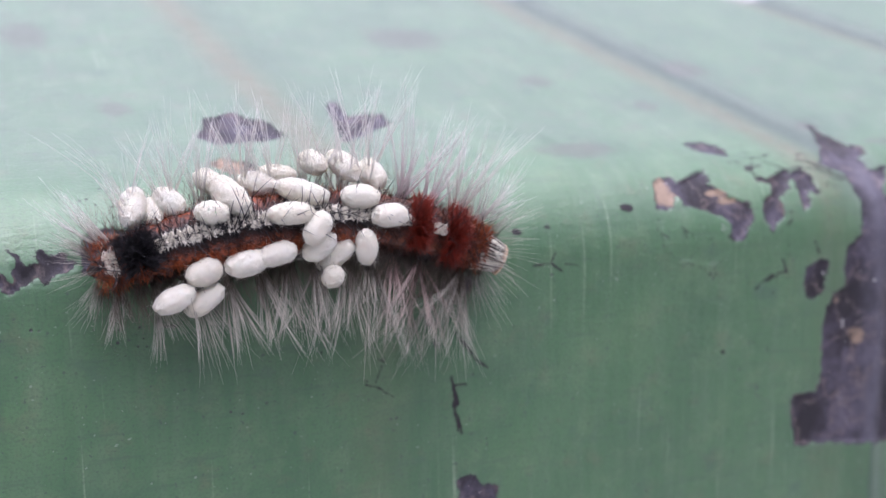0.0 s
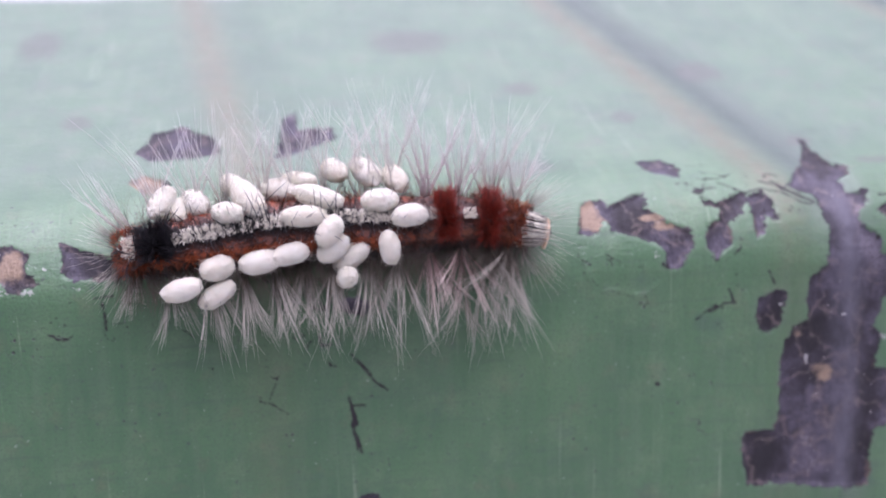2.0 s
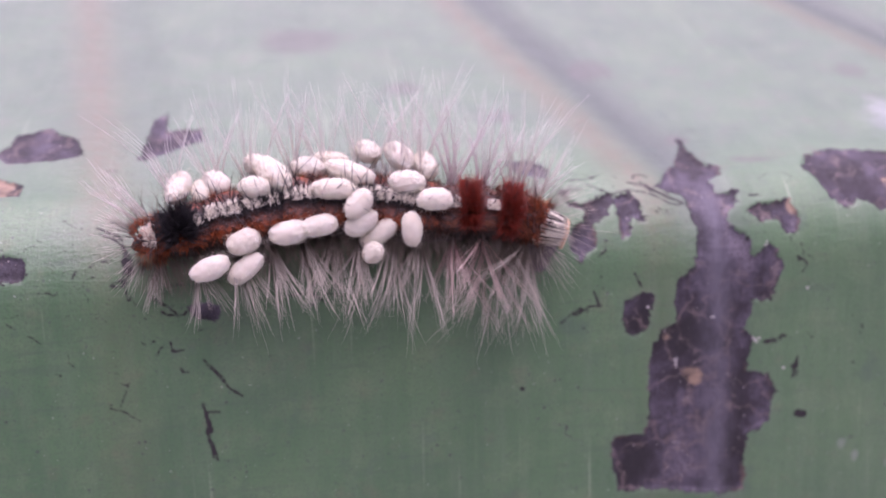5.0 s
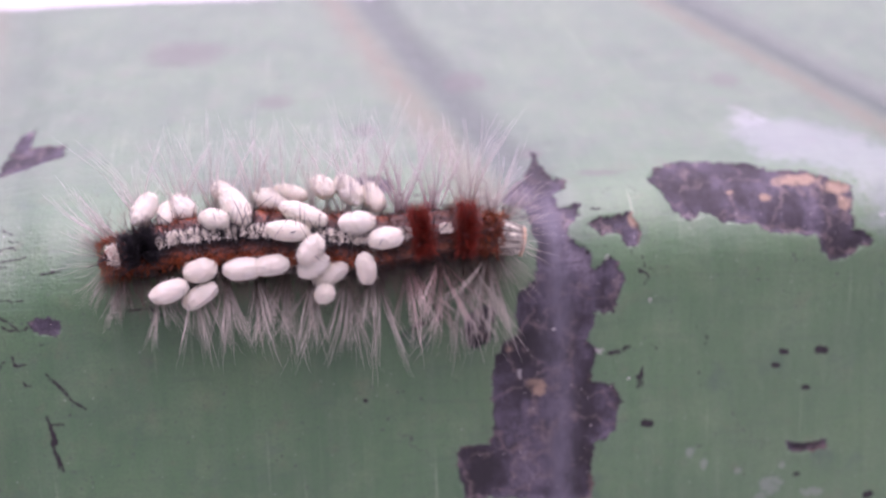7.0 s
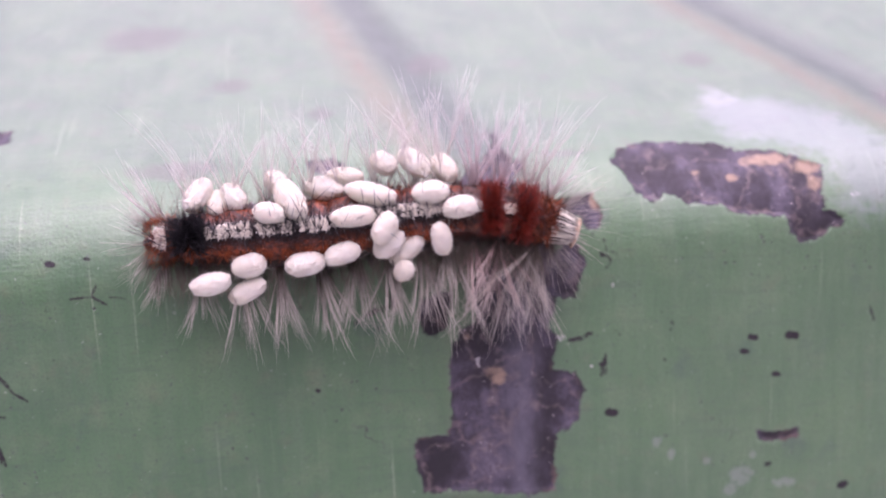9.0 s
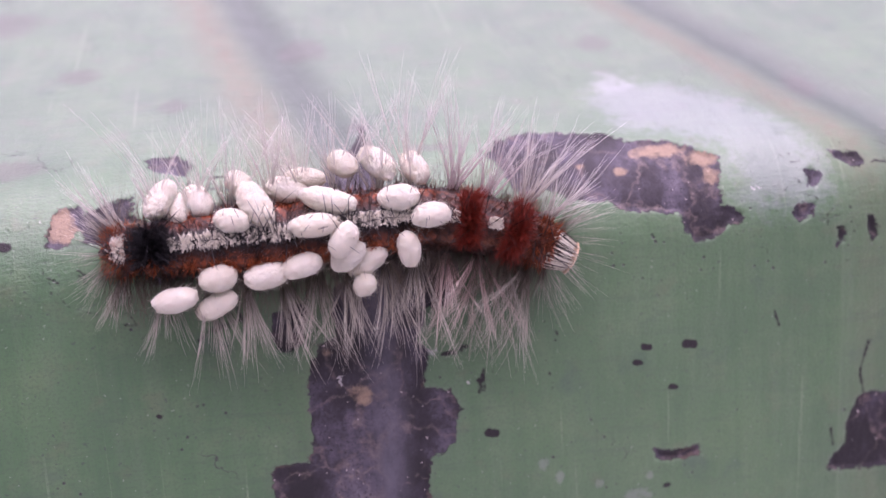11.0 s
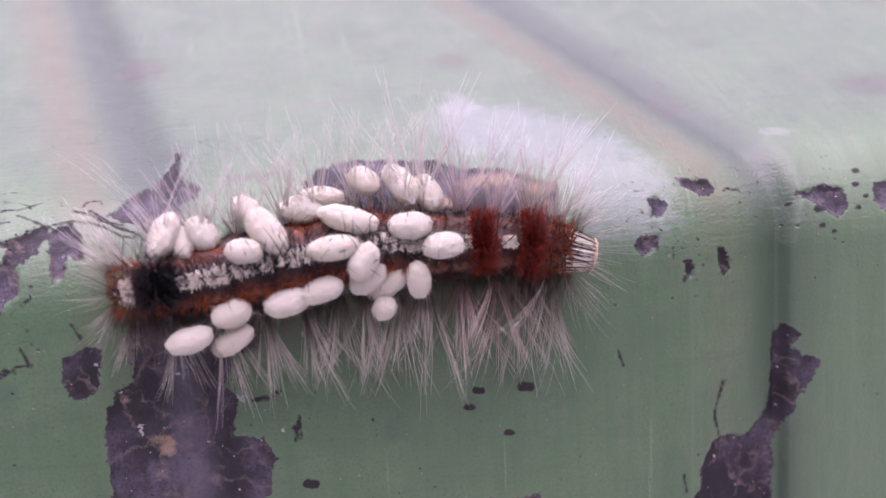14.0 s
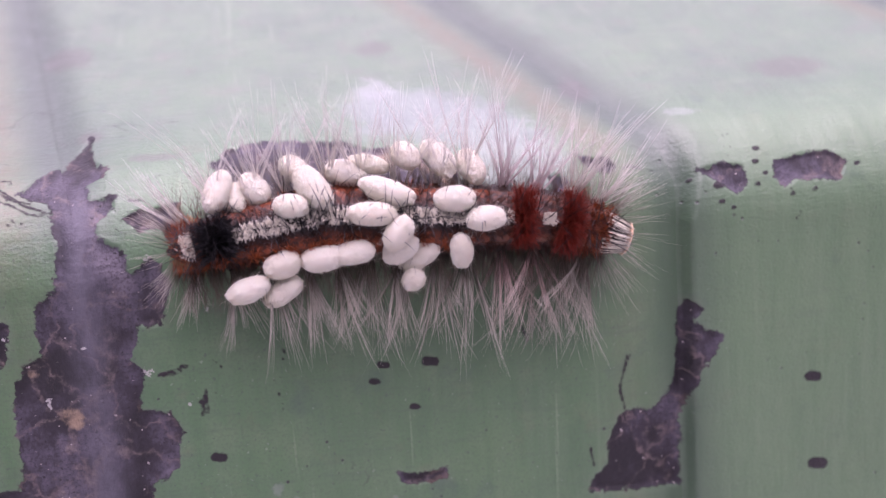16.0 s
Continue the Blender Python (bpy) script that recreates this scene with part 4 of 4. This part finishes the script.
    # rust-red brushes behind the head
    for s, half, high in ((39.5, 1.6, 1.15), (43.3, 1.65, 1.3)):
        i, x = at(s)
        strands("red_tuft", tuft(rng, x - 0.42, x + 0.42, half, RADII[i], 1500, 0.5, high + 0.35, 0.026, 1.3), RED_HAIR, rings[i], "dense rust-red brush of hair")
    for i in range(13):
        r = RADII[i]
        fur = tuft(rng, -1.5, 1.5, r * 0.98, r, 420 if i >= 8 else 360, 0.25, 0.75, 0.020, 0.6)
        if i >= 8:
            strands("short_fur", fur, RUST_HAIR, rings[i], "short rust-brown fur")
            continue
        edge = [f for f in fur if 0.5 < abs(f[0][1]) < (1.05 if f[0][1] < 0 else 1.5)]
        strands("short_fur", edge, BLACK_HAIR, rings[i], "short black fur beside the stripe")
        strands("short_fur", [f for f in fur if not -1.05 < f[0][1] < 1.5], RUST_HAIR, rings[i], "short rust-brown fur")
        spots = []
        for side in (-1, 1):
            for x in (-0.75, 0.6):
                for _ in range(60 if side < 0 else 14):
                    a = side * (0.80 + rng.gauss(0, 0.15))
                    root = (x + rng.gauss(0, 0.26), math.sin(a) * r, math.cos(a) * r * 0.95)
                    spots += fan(rng, root, (rng.gauss(0, 0.3), math.sin(a), math.cos(a)), 0.25, 1, 0.3, 0.75, 0.028, (0, 0, -0.1), 0.3)
        strands("orange_hair", spots, ORANGE_HAIR, rings[i], "orange tufts along the flank")
    i, x = at(45.4)
    strands("orange_hair", tuft(rng, x - 0.7, x + 0.9, 1.7, RADII[i], 520, 0.3, 0.8, 0.024, 0.8), ORANGE_HAIR, rings[i], "short orange-brown fur")
    i, x = at(15.0)
    strands("orange_hair", tuft(rng, x - 1.6, x + 0.5, 1.75, RADII[i], 520, 0.3, 0.75, 0.026, 0.8), ORANGE_HAIR, rings[i], "short orange-brown fur")
    # tail and head fringes
    tail = []
    for _ in range(42):
        a = rng.uniform(-1.7, 1.7)
        tail += fan(rng, (-1.2, math.sin(a) * 1.3, math.cos(a) * 0.9 - 0.3), (-1, math.sin(a) * 1.1, 0.15), 0.25, 3, 1.5, 3.6, 0.016, (0, 0, -0.1))
    strands("tail_hair", tail, PALE_HAIR, rings[0], "pale tail hair")
    head = rings[12]
    face = cocoon_mesh(3.0, 2.8, 3.0)
    skull = link_mesh("head", [v + Vector((1.4, 0, -0.25)) * MM for v in face[0]], face[1], BLACK_HAIR, head, "dark head capsule")
    attribute(skull, "along", [0.5] * len(face[0]))
    bars = ([], [])
    for k in range(300):
        dark = k % 4 == 0
        b = round(rng.uniform(-1.4, 1.4) * 5) / 5 + rng.gauss(0, 0.035) if dark else rng.uniform(-1.45, 1.45)
        r = 1.70 if dark else 1.66
        bars[dark].append(((rng.uniform(0.4, 0.9), math.sin(b) * r, math.cos(b) * r - 0.3), (1, -math.sin(b) * 0.16 + rng.gauss(0, 0.03), 0.04), rng.uniform(1.7, 2.6), 0.034 if dark else 0.05, (0, -math.sin(b) * 0.14, -0.14)))
    strands("face_hair", bars[0], WHITE_TUFT, head, "white face hair")
    strands("face_hair", bars[1], BLACK_HAIR, head, "black face hair")
    mouth = cocoon_mesh(0.5, 2.5, 5.0)
    jaw = link_mesh("mouth_edge", [v + Vector((2.95, 0, -0.35)) * MM for v in mouth[0]], mouth[1], RIM_SKIN, head, "orange edge of the face")
    attribute(jaw, "along", [1.0] * len(mouth[0]))
    fringe = []
    for _ in range(34):
        a = rng.uniform(-1.9, 1.9)
        fringe += fan(rng, (1.0, math.sin(a) * 1.5, math.cos(a) * 0.9 - 0.4), (1.0, math.sin(a) * 1.3, 0.3 * math.cos(a) + 0.1), 0.22, 4, 2.6, 5.6, 0.016, (0, 0, -0.12))
    strands("head_hair", fringe, PALE_HAIR, head, "pale fringe of hair")
    # silk cocoons stuck to the back and flanks: ring, place on it (mm), length, width, turn and tip (degrees)
    made = []

    def cocoon(i, place, length, width, turn, tip):
        verts, faces = cocoon_mesh(length, width, 11.3 * len(made))
        ob = link_mesh("cocoon", verts, faces, SILK, rings[i], "white silk cocoon")
        made.append(ob)
        fuzz = []
        for _ in range(650):
            a, f = rng.uniform(0, 2 * math.pi), rng.uniform(-0.96, 0.96)
            rr = (1 - abs(f) ** 2.5) ** 0.5 * width * 0.48
            root = Vector((f * length * 0.48, math.cos(a) * rr, math.sin(a) * rr))
            way = Vector((rng.gauss(0, 1), -math.sin(a) + rng.gauss(0, 0.4), math.cos(a) + rng.gauss(0, 0.4)))
            fuzz.append((root, way, rng.uniform(0.2, 0.65), 0.008, Vector((rng.gauss(0, 0.5), math.cos(a) * rng.uniform(-0.1, 0.35), math.sin(a) * rng.uniform(-0.1, 0.35)))))
        cover = strands("silk_fuzz", fuzz, WHITE_TUFT, rings[i], "loose silk threads")
        ob.matrix_basis = cover.matrix_basis = Matrix.Translation(Vector(place) * MM) @ pose(0, 0, 0, 0, -tip, turn)

    cocoon(1, (0.03, 3.27, 1.07), 3.50, 1.83, 59, -27)
    cocoon(2, (-1.37, 2.52, 0.73), 2.53, 1.53, 87, -29)
    cocoon(2, (-0.06, 2.92, 0.86), 2.71, 1.93, -60, 23)
    cocoon(3, (-0.29, 1.10, 2.71), 2.53, 1.63, -12, -2)
    cocoon(3, (0.38, 3.86, 1.12), 2.36, 1.67, -54, 22)
    cocoon(3, (1.34, 2.14, 2.28), 3.75, 2.08, -62, 11)
    cocoon(4, (1.19, 3.15, 0.86), 3.08, 1.86, -17, 10)
    cocoon(5, (0.24, 3.77, 1.15), 3.04, 1.33, -14, 7)
    cocoon(6, (-1.08, 1.59, 2.55), 4.01, 1.70, -20, 3)
    cocoon(5, (0.23, 0.01, 2.99), 3.49, 1.64, -3, -1)
    cocoon(6, (0.31, 4.27, 1.38), 2.38, 1.78, -43, 20)
    cocoon(7, (0.16, 4.16, 1.38), 3.40, 1.88, -52, 22)
    cocoon(8, (0.18, 3.54, 1.19), 2.96, 1.80, -67, 26)
    cocoon(8, (-1.33, 1.16, 2.74), 2.88, 1.84, -2, 3)
    cocoon(8, (0.73, -0.26, 2.86), 2.80, 1.75, 3, 3)
    cocoon(8, (-0.90, -2.37, 1.78), 2.71, 1.62, -82, -34)
    cocoon(6, (-0.42, -1.29, 2.76), 2.68, 1.81, 55, 17)
    cocoon(6, (-0.18, -2.26, 1.69), 2.74, 1.83, 33, 20)
    cocoon(6, (1.17, -2.71, 0.76), 3.36, 1.76, 28, 26)
    cocoon(6, (0.78, -4.33, 0.68), 1.72, 1.58, 50, 40)
    cocoon(5, (-1.03, -2.45, 1.72), 2.92, 1.65, 8, 4)
    cocoon(4, (-0.95, -2.72, 1.35), 3.16, 1.86, 3, 2)
    cocoon(2, (0.88, -2.59, 1.33), 2.62, 1.90, 9, 3)
    cocoon(1, (0.62, -3.77, 1.21), 3.07, 1.71, 8, -1)
    cocoon(2, (0.54, -4.35, 0.34), 3.21, 1.65, 23, 19)
    return animal, rings


# ---- build ----
bench = build_ledge()
ground = link_mesh("ground", [(-3000, -3000, -0.45), (3000, -3000, -0.45), (3000, 3000, -0.45), (-3000, 3000, -0.45)], [(0, 1, 2, 3)], GROUND, smooth=False)
tagged(ground, "pale concrete ground", "ground", kind="structure")
# unseen dark wall, added only to block low light from the front
wall = link_mesh("wall", [(x, y, z) for x in (-4.0, 4.0) for y in (-1.35, -1.25) for z in (-0.45, 0.85)], [(0, 1, 3, 2), (4, 6, 7, 5), (0, 4, 5, 1), (2, 3, 7, 6), (1, 5, 7, 3), (0, 2, 6, 4)], LIGHT_BLOCK, smooth=False)
tagged(wall, "unseen dark panel, added to cut low light on the bench face", "wall", kind="structure")
caterpillar, rings = build_caterpillar()

# seconds, then the crawl of the body's seven knots along the ledge and over its nose (mm)
CRAWL = [
    (0, (-32.69, -33.34, -33.64, -34.11, -35.08, -36.29, -37.32), (1.87, 0.86, 0.23, -0.04, 0.26, 1.49, 2.48)),
    (0.5, (-29.36, -29.89, -30.45, -31.20, -32.11, -32.83, -33.70), (2.27, 0.53, -0.21, 0.18, 0.80, 1.10, 1.29)),
    (1, (-29.18, -28.84, -28.70, -28.89, -29.38, -29.86, -30.52), (0.99, 0.48, 0.09, 0.01, 0.23, 0.90, 1.63)),
    (1.5, (-24.97, -25.40, -26.05, -26.47, -26.47, -26.88, -27.45), (0.15, -0.81, -0.67, -0.06, -0.19, -0.11, 0.37)),
    (2, (-22.73, -22.88, -23.10, -23.38, -23.68, -24.00, -24.40), (0.45, -0.04, -0.52, -0.74, -0.61, -0.32, -0.05)),
    (2.5, (-19.98, -20.40, -20.70, -20.61, -20.49, -21.03, -21.82), (-0.04, -0.54, -0.60, -0.76, -1.26, -0.98, -0.52)),
    (3, (-17.33, -17.97, -18.46, -18.62, -18.70, -19.02, -19.48), (0.44, -0.74, -1.39, -1.22, -0.81, -0.52, -0.22)),
    (3.5, (-16.62, -16.78, -16.70, -16.54, -16.67, -17.26, -18.08), (0.35, -0.25, -0.81, -1.50, -1.45, -0.66, -0.02)),
    (3.7, (-16.17, -15.72, -15.41, -15.35, -15.69, -16.52, -17.50), (0.63, -0.62, -1.48, -1.83, -1.53, -0.68, 0.29)),
    (5.8, (-6.31, -6.27, -6.02, -6.24, -6.98, -7.33, -7.60), (0.55, -0.54, -1.34, -1.31, -0.60, 0.05, 0.51)),
    (6, (-5.90, -5.70, -5.30, -5.40, -6.06, -6.34, -6.54), (0.82, -0.12, -0.95, -0.97, -0.22, 0.43, 0.89)),
    (6.5, (-3.18, -3.06, -2.69, -2.51, -2.67, -2.94, -3.35), (-0.00, -0.60, -0.64, -0.24, 0.12, 0.41, 0.67)),
    (7, (0.24, 0.36, 0.48, 0.06, -0.66, -0.73, -0.86), (0.66, -0.14, -0.27, 0.06, 0.39, 0.32, 0.47)),
    (7.5, (1.80, 2.16, 2.56, 2.92, 3.00, 2.52, 1.90), (0.65, 0.49, 0.51, 0.20, 0.01, 0.67, 1.50)),
    (8, (4.73, 4.55, 4.32, 4.50, 4.80, 4.30, 3.80), (0.16, -0.05, 0.15, 0.18, -0.04, 0.41, 1.13)),
    (8.5, (6.61, 6.81, 7.38, 7.61, 7.15, 6.28, 5.42), (0.54, 0.57, 0.30, -0.09, 0.19, 0.61, 1.15)),
    (9, (8.30, 8.42, 9.15, 9.70, 9.23, 7.97, 6.61), (0.76, 0.69, 0.64, 0.15, 0.08, 0.70, 1.28)),
    (9.2, (9.90, 9.71, 10.09, 10.40, 10.00, 8.86, 7.65), (0.88, 0.47, 0.35, 0.02, 0.01, 0.70, 1.31)),
    (11.3, (20.45, 20.65, 20.39, 20.08, 19.93, 19.40, 18.74), (1.36, 1.45, 1.36, 1.00, 0.92, 2.05, 3.57)),
    (11.5, (21.16, 21.41, 21.64, 21.64, 21.40, 20.75, 20.02), (1.23, 1.35, 1.42, 1.11, 0.99, 2.07, 3.44)),
    (12, (24.60, 24.38, 23.46, 22.92, 22.94, 22.54, 22.11), (1.28, 1.31, 1.43, 1.52, 1.40, 2.09, 3.11)),
    (12.5, (27.34, 26.99, 26.34, 25.59, 25.07, 24.98, 24.89), (2.47, 2.13, 1.63, 1.42, 1.70, 2.08, 2.65)),
    (13, (28.28, 28.23, 28.19, 28.04, 27.53, 26.88, 26.33), (2.36, 2.23, 1.96, 1.30, 1.24, 1.97, 2.74)),
    (13.5, (31.40, 30.66, 30.18, 29.91, 29.56, 29.14, 28.95), (1.60, 1.39, 1.35, 1.17, 1.16, 1.68, 2.30)),
    (14, (33.36, 33.15, 33.38, 32.99, 31.83, 31.41, 30.92), (2.44, 2.08, 1.47, 0.98, 1.34, 1.85, 2.25)),
    (14.5, (35.38, 34.99, 35.46, 35.63, 34.97, 34.27, 33.75), (2.15, 1.41, 1.25, 1.10, 1.13, 1.91, 2.81)),
    (15, (38.09, 38.08, 38.09, 37.66, 36.92, 36.52, 36.25), (2.34, 1.80, 1.25, 1.30, 1.78, 2.23, 2.56)),
    (15.5, (39.84, 39.92, 40.23, 40.25, 39.72, 38.90, 38.08), (2.38, 2.11, 1.77, 1.37, 1.53, 2.60, 3.63)),
    (16, (43.79, 43.42, 42.96, 42.45, 42.07, 41.58, 41.10), (2.29, 1.70, 1.32, 1.48, 1.85, 2.58, 3.45)),
]


def motions():
    poses = {t: (body_frame(30.5, u, c, 0.0), [body_frame(s, u, c) for s in STATIONS]) for t, u, c in CRAWL}
    walk(caterpillar, [(t, m) for t, (m, _) in poses.items()])
    for i, ring in enumerate(rings):
        walk(ring, [(t, m.inverted() @ own[i]) for t, (m, own) in poses.items()])


motions()
